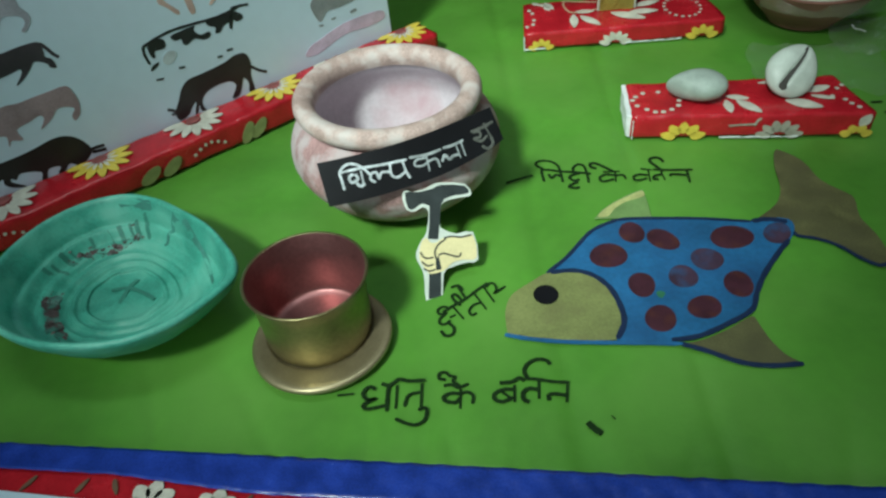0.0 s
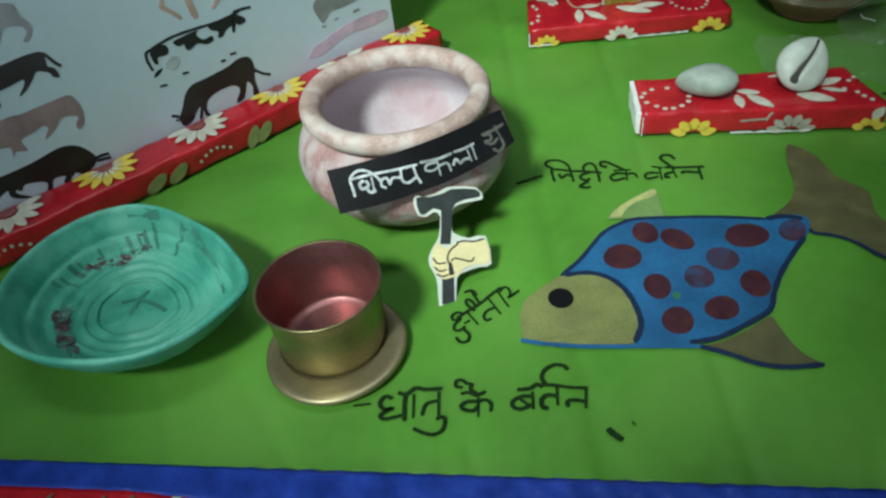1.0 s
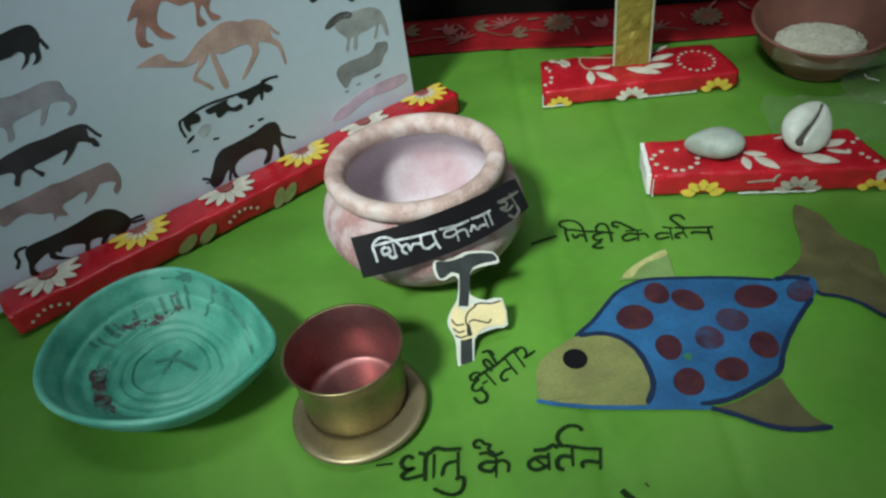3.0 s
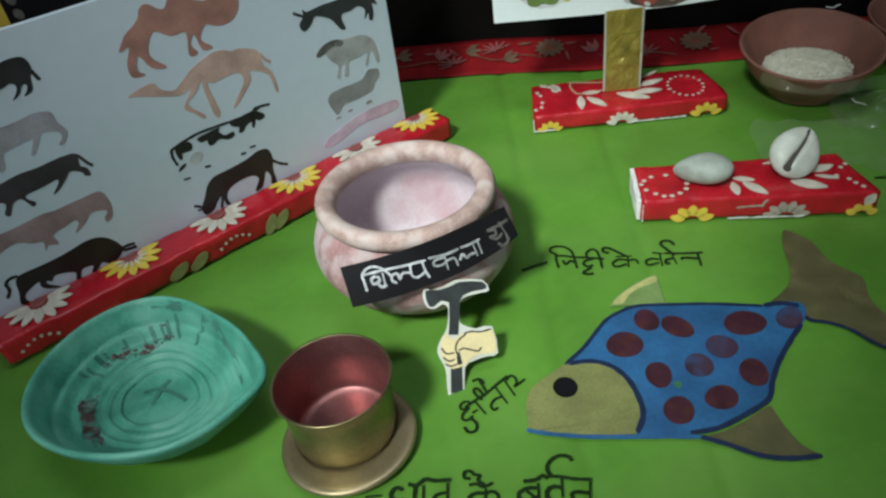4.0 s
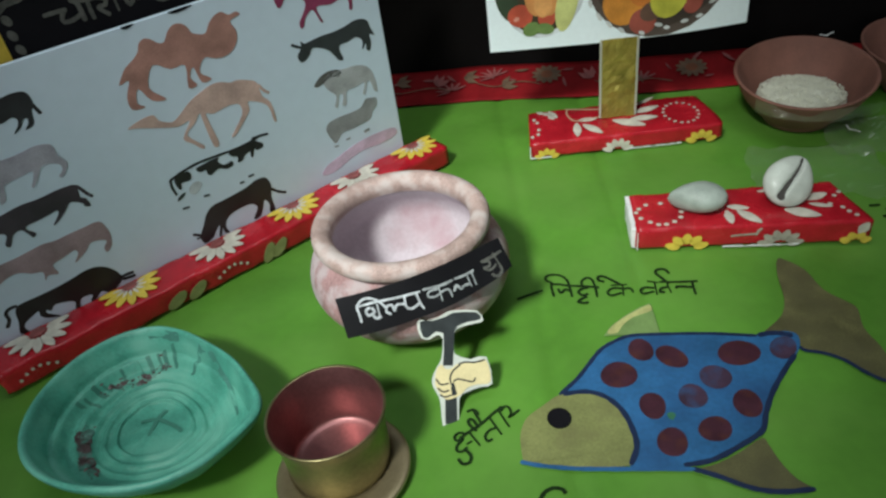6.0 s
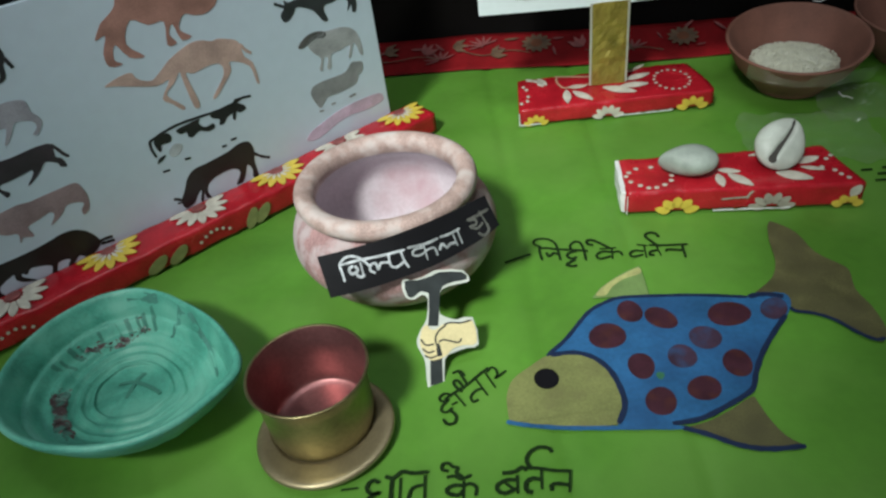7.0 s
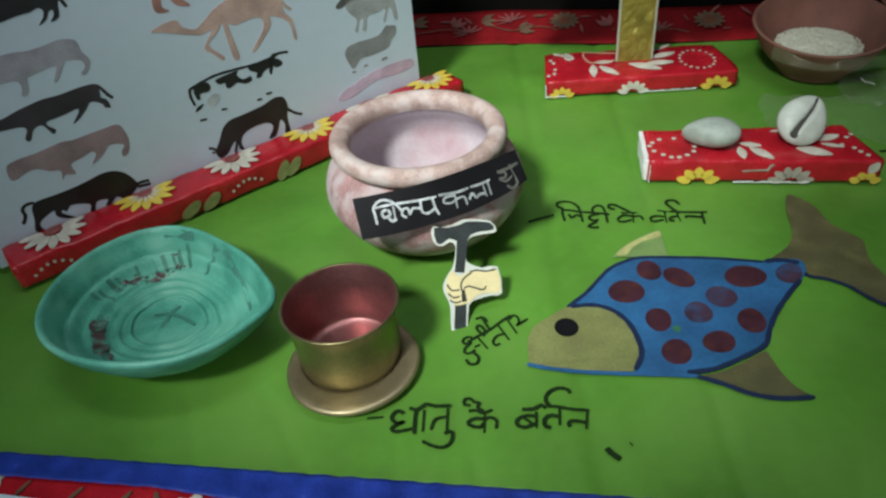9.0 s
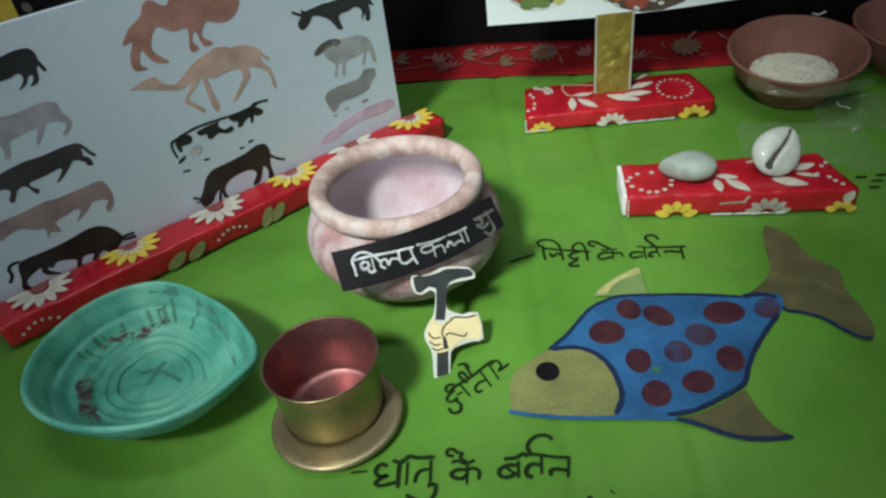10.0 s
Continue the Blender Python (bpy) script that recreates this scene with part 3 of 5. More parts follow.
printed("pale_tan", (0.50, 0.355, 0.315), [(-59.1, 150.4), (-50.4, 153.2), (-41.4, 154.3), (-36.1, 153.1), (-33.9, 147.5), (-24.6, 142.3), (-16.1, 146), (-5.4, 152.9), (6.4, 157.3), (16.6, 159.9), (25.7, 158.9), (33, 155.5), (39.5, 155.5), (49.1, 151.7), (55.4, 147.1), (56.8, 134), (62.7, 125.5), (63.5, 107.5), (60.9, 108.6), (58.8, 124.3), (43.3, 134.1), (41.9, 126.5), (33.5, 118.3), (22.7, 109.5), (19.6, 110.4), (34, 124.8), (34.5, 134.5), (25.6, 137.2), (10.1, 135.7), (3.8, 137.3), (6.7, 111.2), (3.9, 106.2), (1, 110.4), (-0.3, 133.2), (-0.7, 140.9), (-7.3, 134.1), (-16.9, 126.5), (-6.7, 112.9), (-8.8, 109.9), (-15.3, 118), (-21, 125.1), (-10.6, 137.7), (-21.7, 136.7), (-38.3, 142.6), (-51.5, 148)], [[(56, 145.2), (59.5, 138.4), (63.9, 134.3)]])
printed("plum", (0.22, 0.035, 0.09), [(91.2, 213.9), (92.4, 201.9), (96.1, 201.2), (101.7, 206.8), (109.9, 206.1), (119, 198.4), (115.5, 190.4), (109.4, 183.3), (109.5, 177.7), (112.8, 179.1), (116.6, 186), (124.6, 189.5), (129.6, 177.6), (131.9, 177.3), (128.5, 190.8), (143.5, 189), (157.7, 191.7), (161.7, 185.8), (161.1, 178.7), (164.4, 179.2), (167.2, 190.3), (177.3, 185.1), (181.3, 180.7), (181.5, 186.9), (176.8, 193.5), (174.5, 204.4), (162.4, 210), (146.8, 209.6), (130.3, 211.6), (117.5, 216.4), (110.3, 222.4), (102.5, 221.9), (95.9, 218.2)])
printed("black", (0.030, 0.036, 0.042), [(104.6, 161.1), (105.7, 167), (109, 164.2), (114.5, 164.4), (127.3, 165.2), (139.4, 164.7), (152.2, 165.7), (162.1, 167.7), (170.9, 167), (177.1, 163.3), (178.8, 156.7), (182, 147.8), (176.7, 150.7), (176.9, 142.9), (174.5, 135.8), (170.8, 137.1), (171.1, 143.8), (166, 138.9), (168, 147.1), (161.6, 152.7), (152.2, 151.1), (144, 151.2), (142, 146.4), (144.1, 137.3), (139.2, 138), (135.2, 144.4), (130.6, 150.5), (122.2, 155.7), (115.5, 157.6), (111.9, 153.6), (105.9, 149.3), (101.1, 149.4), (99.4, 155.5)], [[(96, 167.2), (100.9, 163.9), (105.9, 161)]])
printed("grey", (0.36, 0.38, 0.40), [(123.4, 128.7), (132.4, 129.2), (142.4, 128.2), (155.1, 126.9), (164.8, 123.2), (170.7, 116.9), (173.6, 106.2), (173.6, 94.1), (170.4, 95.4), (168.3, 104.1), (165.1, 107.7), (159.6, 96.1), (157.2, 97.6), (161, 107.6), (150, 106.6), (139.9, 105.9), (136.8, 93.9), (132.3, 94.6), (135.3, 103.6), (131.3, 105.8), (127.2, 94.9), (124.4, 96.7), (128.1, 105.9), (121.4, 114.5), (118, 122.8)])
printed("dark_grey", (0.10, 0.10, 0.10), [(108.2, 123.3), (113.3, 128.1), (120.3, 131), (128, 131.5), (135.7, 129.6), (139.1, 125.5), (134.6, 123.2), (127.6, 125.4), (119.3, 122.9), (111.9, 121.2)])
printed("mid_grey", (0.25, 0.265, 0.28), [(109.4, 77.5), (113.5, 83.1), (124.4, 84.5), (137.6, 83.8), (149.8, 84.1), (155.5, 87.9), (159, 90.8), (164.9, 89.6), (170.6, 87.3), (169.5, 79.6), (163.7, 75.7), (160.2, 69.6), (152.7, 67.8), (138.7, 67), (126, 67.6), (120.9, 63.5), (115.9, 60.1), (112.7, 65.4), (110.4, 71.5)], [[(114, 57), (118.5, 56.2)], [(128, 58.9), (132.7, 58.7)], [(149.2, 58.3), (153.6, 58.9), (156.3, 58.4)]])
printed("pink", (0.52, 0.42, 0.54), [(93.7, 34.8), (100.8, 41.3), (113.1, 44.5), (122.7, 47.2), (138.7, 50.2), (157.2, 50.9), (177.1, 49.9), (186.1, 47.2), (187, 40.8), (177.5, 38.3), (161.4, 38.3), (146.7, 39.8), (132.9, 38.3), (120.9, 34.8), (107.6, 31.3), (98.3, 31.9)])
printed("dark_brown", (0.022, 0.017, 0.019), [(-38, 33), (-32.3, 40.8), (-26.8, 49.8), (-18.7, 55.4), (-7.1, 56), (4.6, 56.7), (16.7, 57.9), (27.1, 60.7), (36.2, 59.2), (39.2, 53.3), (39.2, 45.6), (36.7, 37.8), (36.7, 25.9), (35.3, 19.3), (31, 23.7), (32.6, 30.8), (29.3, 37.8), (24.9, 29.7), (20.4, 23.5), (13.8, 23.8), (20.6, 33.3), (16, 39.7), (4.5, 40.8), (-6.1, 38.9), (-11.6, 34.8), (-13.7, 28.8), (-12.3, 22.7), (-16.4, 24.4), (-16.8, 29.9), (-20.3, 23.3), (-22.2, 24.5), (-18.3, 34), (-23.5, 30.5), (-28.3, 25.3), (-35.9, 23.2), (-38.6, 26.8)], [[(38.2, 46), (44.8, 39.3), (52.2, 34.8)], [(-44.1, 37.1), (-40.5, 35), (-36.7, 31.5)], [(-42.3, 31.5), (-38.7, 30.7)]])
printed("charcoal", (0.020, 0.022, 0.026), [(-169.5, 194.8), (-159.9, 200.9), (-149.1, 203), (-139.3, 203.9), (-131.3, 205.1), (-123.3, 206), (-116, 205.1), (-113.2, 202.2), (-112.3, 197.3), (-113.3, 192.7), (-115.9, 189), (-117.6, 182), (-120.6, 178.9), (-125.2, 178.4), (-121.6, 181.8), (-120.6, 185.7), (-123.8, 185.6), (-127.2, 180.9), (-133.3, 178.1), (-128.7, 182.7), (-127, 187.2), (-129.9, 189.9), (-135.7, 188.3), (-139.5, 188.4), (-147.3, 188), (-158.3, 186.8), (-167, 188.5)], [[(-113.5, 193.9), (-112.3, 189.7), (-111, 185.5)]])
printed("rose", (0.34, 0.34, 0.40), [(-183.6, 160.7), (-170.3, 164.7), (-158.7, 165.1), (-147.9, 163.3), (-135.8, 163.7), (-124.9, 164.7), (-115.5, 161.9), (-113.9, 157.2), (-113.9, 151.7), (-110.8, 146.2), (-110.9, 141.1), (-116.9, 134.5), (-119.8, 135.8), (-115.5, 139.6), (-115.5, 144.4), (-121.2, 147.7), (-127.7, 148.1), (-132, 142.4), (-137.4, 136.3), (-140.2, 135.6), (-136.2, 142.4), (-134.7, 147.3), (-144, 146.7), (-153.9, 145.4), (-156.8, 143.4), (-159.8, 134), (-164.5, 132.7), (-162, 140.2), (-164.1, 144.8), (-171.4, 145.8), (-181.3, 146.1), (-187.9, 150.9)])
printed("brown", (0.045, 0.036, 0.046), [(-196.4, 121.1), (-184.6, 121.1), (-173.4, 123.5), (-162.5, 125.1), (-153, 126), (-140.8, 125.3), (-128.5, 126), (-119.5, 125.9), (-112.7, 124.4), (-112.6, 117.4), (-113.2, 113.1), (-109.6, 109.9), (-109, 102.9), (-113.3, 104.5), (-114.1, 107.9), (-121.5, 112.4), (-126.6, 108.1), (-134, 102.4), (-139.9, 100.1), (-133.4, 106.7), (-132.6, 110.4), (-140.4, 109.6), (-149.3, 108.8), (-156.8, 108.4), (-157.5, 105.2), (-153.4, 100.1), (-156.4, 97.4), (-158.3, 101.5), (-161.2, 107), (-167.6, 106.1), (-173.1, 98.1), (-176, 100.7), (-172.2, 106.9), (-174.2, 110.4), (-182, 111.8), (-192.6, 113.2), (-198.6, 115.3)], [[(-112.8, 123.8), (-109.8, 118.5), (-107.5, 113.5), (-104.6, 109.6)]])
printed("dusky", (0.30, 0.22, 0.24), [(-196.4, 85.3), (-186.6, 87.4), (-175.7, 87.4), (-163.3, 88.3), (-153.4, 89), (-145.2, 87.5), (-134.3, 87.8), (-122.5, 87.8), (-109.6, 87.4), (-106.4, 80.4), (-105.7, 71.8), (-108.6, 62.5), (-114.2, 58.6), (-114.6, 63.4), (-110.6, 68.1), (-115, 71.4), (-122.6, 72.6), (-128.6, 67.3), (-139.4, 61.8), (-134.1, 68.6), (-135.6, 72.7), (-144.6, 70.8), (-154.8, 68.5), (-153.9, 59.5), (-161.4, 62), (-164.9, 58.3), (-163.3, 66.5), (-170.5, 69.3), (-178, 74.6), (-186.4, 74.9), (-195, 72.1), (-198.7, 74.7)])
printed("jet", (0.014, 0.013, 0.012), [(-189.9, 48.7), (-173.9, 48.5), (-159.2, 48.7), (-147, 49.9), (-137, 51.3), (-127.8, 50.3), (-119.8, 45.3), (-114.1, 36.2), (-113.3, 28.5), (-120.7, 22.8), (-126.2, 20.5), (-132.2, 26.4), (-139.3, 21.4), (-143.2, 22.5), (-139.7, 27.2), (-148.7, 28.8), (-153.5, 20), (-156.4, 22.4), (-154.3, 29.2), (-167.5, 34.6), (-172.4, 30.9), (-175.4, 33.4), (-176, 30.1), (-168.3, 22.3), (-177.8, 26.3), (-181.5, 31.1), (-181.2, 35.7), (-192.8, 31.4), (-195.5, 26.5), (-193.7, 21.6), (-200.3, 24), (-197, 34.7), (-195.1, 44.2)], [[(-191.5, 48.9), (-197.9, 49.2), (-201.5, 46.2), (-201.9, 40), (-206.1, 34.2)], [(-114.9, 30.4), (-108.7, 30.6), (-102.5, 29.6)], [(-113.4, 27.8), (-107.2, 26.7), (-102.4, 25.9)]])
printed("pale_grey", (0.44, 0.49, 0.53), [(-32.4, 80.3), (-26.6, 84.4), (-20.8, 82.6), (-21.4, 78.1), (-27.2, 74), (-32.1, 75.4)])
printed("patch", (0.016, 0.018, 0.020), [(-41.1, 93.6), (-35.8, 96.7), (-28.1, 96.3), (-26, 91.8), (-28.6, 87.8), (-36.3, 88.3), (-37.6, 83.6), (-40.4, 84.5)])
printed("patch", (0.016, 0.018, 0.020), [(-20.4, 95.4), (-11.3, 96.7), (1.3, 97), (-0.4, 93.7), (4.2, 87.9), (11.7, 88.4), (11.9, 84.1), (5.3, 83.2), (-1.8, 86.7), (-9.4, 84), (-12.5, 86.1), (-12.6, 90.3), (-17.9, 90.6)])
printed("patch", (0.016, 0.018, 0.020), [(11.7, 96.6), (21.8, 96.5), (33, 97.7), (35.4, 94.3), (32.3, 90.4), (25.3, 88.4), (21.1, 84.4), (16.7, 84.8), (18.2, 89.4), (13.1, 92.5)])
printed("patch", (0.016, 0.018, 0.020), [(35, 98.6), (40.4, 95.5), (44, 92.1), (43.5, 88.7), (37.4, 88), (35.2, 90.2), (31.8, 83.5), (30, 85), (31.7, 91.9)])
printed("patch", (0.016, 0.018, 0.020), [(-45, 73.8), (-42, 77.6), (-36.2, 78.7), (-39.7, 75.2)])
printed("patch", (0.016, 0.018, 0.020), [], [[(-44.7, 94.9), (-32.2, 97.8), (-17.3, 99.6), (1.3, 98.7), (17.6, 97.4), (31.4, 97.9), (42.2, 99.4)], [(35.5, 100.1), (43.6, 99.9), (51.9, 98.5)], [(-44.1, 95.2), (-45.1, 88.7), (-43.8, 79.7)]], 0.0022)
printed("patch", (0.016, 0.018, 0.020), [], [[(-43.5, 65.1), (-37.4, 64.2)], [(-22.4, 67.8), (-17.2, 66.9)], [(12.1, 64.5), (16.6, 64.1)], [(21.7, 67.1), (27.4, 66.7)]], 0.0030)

for u, w in ((-0.030, 0.0050), (0.0125, 0.0100)):
    part("dark_nick", flat(smooth_line([(u - w, 0.2253), (u - 0.4 * w, 0.2228), (u + 0.5 * w, 0.2236), (u + w, 0.2253)], 3, True), 0.0001, 0.0004), BLACK_CARD, poster, "dark nick in the upper edge")

# the stand: a foam bar wrapped in red flowered paper, its length along the chart
stand = thing("wrapped_bar", POSTER_POSE @ pose(0, 0, 0.0002), "red flowered paper wrapped foam bar under the chart", "gift wrapped block")


def wrapped(parent, lo, hi, name="wrapping", seed=0, r=0.0028, n=40, crumple=0.0011):
    """A bar in paper: a rounded section drawn along x, slightly crumpled."""
    sec = []
    for cy, cz, a0 in ((hi[1] - r, hi[2] - r, 0), (lo[1] + r, hi[2] - r, 90), (lo[1] + r, lo[2] + r, 180), (hi[1] - r, lo[2] + r, 270)):
        for k in range(4):
            t = radians(a0 + 30 * k)
            sec.append((cy + r * math.cos(t), cz + r * math.sin(t)))
    full = []
    for k, p in enumerate(sec):
        full.append(p)
        q = sec[(k + 1) % len(sec)]
        if math.dist(p, q) > 0.01:
            full += [(p[0] + (q[0] - p[0]) * f, p[1] + (q[1] - p[1]) * f) for f in (0.25, 0.5, 0.75)]
    bm = bmesh.new()
    rings = []
    for i in range(n + 1):
        x = lo[0] + (hi[0] - lo[0]) * i / n
        cy, cz = (lo[1] + hi[1]) / 2, (lo[2] + hi[2]) / 2
        f = 0.965 if i in (0, n) else 1.0
        ring = []
        for y, z in full:
            c = Vector((x, cy + (y - cy) * f, cz + (z - cz) * f))
            ring.append(bm.verts.new(c + (noise.noise_vector(c * 60 + Vector((seed, 0, 0))) + 0.5 * noise.noise_vector(c * 150 + Vector((seed, 3, 0)))) * crumple))
        rings.append(ring)
    m = len(full)
    for a, b in zip(rings, rings[1:]):
        for i in range(m):
            bm.faces.new((a[i], a[(i + 1) % m], b[(i + 1) % m], b[i]))
    bm.faces.new(rings[0])
    bm.faces.new(rings[-1][::-1])
    ob = part(name, bm, RED, parent, smooth=True)
    return ob


# local frame of the stand: x along, y up, z towards the front
wrapped(stand, (-0.228, 0.0012, 0.0008), (0.222, 0.0235, 0.0385), seed=3, n=90, crumple=0.0013)
for k, x in enumerate((-0.189, -0.112, -0.030, 0.050, 0.121, 0.196)):
    yellow = k % 2 == 1
    slant = plane_pose((x, 0.0250, 0.0115), (1, 0, 0), (0, 0.02, -1))
    bm = bmesh.new()
    petals(bm, 0, 0, 0.007, 0.0265, 8, 0, 0.0004, 160, 220, 0.52)
    f = part("printed_flower", bm, YELLOW if yellow else WHITE_PRINT, stand, "", slant)
    if yellow:
        bm = bmesh.new()
        petals(bm, 0, 0, 0.005, 0.0145, 8, 0.0003, 0.0006, 160, 220, 0.30)
        part("petal_base", bm, WHITE_PRINT, f)
    part("flower_eye", flat(oval(0, 0, 0.0065, 0.0055), 0.0003, 0.0009), PINK_PRINT, f)
for x, turn in ((-0.085, 25), (-0.066, 30), (0.005, 55), (0.016, 40), (0.09, 35), (0.165, 30)):
    part("printed_leaf", flat(oval(0, 0, 0.0105, 0.0052, turn, 14, 0.05), 0, 0.0004), LEAF_PRINT, stand, "", pose(x, 0.009, 0.0398))
for x in (-0.215, -0.045, 0.07):
    for k in range(6):
        part("printed_dot", flat(oval(0, 0, 0.0014, 0.0014, 0, 8), 0, 0.0004), WHITE_PRINT, stand, "", pose(x + 0.0055 * k, 0.010 + 0.0055 * math.sin(k * 0.62), 0.0398))

# ---- black sign board behind the chart ----
BACK = plane_pose((-0.184 - 0.594 * 0.014, 0.582 + 0.803 * 0.014, 0), PU, (0, 0, 1))
sign = thing("sign_board", BACK, "black board with chalk writing and a dotted chalk edge", "sign")
part("board", box((-0.1095, 0.002, -0.004), (0.175, 0.300, 0.0), 0.0005, 1), BLACK_CARD, sign)
part("writing", written([[(-79.1, 245.1), (-70.9, 245.3), (-62.1, 245)], [(-63.6, 245.4), (-67.3, 240.8), (-67.2, 237.3), (-62.6, 236.6), (-56, 238.2), (-52.3, 240.9)], [(-58.1, 251.2), (-54.4, 247.5), (-53.4, 242.1), (-53.1, 233.4)], [(-46.1, 247.4), (-46.9, 241.7), (-46.4, 232.9)], [(-39.1, 246.8), (-34.5, 244.5), (-35.4, 240.5), (-40.9, 239.7), (-34.5, 232.4)], [(-28, 247.6), (-27.5, 233.2)], [(-58.4, 249.6), (-45.4, 247.1), (-30.3, 247.5), (-17.4, 246.9)], [(-19.5, 245), (-19.9, 239.9), (-18.1, 235.4), (-14.4, 239), (-16.4, 244)], [(-12, 246.1), (-10.3, 236.8)], [(-3.3, 245.1), (-3.2, 236.3)], [(3.1, 240.6), (2.5, 234.5), (6.9, 231.4), (14.9, 232.4)], [(8.7, 240.6), (12.8, 236.7), (9, 234.3)]], 0.0030, 0.0001, 0.0004, 11), CHALK_DIM, sign, "faint chalk handwriting")
bm = bmesh.new()
for k in range(5):
    prism(bm, oval(-0.103 + 0.0008 * (k % 2), 0.2175 + 0.0105 * k, 0.0030, 0.0042, 25, 10), 0.0001, 0.0004)
ribbon(bm, mm([(-106, 255), (-99, 259.5), (-91.5, 260.2), (-83, 262.3), (-75, 264.5)]), 0.0045, 0.0001, 0.0004)
prism(bm, oval(-0.0765, 0.2625, 0.0060, 0.0045, 20, 12), 0.0001, 0.00045)
for k in range(2):
    ribbon(bm, mm([(-62 + 38 * k, 268), (-50 + 38 * k, 279), (-38 + 38 * k, 270), (-44 + 38 * k, 264)]), 0.0030, 0.0001, 0.0004)
part("chalk_edge", bm, CHALK_DIM, sign)
yellow_box = thing("yellow_card", BACK @ pose(-0.137, 0.0, -0.012), "yellow card standing behind the chart", "card")
part("card", box((-0.075, 0.002, -0.003), (0.032, 0.246, 0.0), 0.001, 1), YELLOW, yellow_box)


# ---- clay pot ----
def lean(bm, k=0.05, f=0.975):
    """The pot's slight lean and true girth."""
    for v in bm.verts:
        v.co.x = v.co.x * f - k * v.co.z
        v.co.y *= f
    return bm


pot = thing("clay_pot", pose(-0.0185, 0.466, 0.0), "pink washed round clay pot with a wide open mouth", "pot")
outer = rounded([(0.0, 0.0005), (0.036, 0.0005), (0.052, 0.006), (0.070, 0.022), (0.0795, 0.043), (0.0745, 0.062), (0.0625, 0.0735), (0.0605, 0.077)])
inner = rounded([(0.0560, 0.078), (0.058, 0.072), (0.068, 0.058), (0.0715, 0.043), (0.062, 0.022), (0.045, 0.009), (0.0, 0.006)])
part("body", lean(lathe(outer + [(0.0585, 0.0785), (0.0565, 0.0785)], 96, 0.004, 1)), CLAY_PINK, pot, smooth=True)
part("inside", lean(lathe(inner, 96, 0.004, 1)), CLAY_IN, pot, "whitewashed inside", smooth=True)
rim = [(0.0545, 0.077), (0.0600, 0.0755), (0.0662, 0.0775), (0.0692, 0.0825), (0.0675, 0.0885), (0.0622, 0.0905), (0.0560, 0.0880), (0.0535, 0.0825), (0.0545, 0.077)]
part("rim", lean(lathe(rounded(rim), 96, 0.006, 2)), CLAY_RIM, pot, smooth=True)

# black strip with chalk letters, leaning on the pot
STRIP_POSE = plane_pose((-0.0045, 0.3925, 0.0755), (0.950, 0.290, 0.045), (-0.05, 0.36, 0.93))
label_strip = thing("name_strip", STRIP_POSE, "black paper strip with white chalk letters on the pot", "label")


def curve_card(bm, dx=0.0, dy=0.0):
    """Moves a flat piece over the card and bends it gently round the pot."""
    for v in bm.verts:
        v.co.x += dx
        v.co.y += dy
        v.co.z -= 2.0 * v.co.x ** 2
    return bm


low_edge = smooth_line([(-61.3, -15.8), (-43.5, -16.8), (-27.8, -17.2), (-13.7, -17.0), (13.7, -16.3), (36.9, -13.4), (51.7, -10.8), (63.2, -7.6)], 4)
high_edge = smooth_line([(-60.6, 13.8), (-45, 13.0), (-28, 12.6), (-10, 12.5), (10, 13.0), (27, 14.0), (44, 15.2), (58.2, 16.0)], 4)
bm = bmesh.new()
for i in range(len(low_edge) - 1):
    prism(bm, mm([low_edge[i], low_edge[i + 1], high_edge[i + 1], high_edge[i]]), -0.0006, 0.0)
bmesh.ops.remove_doubles(bm, verts=bm.verts[:], dist=1e-6)
part("card", curve_card(bm), GLOSSY_BLACK, label_strip)
part("writing", curve_card(written([[(-49.1, -7.4), (-48.8, -0.6), (-48.7, 4.5), (-44, 8.1), (-38.7, 7.5), (-33.8, 3.3), (-30.8, -2.1)], [(-40.7, 1.4), (-43.9, -0.1), (-43.2, -3.8), (-38.9, -2.7), (-39.7, 1)], [(-41, -3.2), (-38.8, -7.4), (-35.2, -7)], [(-35.7, 2.2), (-36.4, -8.3)], [(-28.5, -7.8), (-31.2, -5.0), (-29.6, -1.5), (-26.4, -1.8), (-26, -6), (-23.2, -2.6), (-18.2, -3.8)], [(-16.8, 1.8), (-17.6, -5.9), (-14.0, -8.6), (-8.0, -6.4)], [(-8.6, 0.8), (-8, -6.3), (-6.4, -11.7)], [(-49.2, 4.3), (-36.8, 3.9), (-21.5, 2.2), (-5.7, 0.9)]], 0.0017, 0.0001, 0.0005, 13)), CHALK, label_strip, "white chalk letters")
part("writing", curve_card(written([[(-3.9, 1.5), (8.5, 0), (17.9, 0.5)], [(6.6, -1.8), (0.1, -1.4), (-1.3, -4.7), (3.6, -6.2), (7.9, -4.5)], [(7.2, 0.1), (7.1, -11.1)], [(7.4, -4.7), (13.4, -4.6), (14.5, -10.7)], [(16.7, -7.7), (19.5, -4.1), (21.9, -7.7), (24.9, -6.3), (28.7, -6.7)], [(28.5, -0.5), (29.7, -9.3)], [(32.1, 1.4), (33.3, -9.1)], [(19.3, 0.8), (26.1, 0.5), (34.3, 1.4)]], 0.0015, 0.0001, 0.0005, 15)), CHALK_GREY, label_strip, "thin chalk letters")
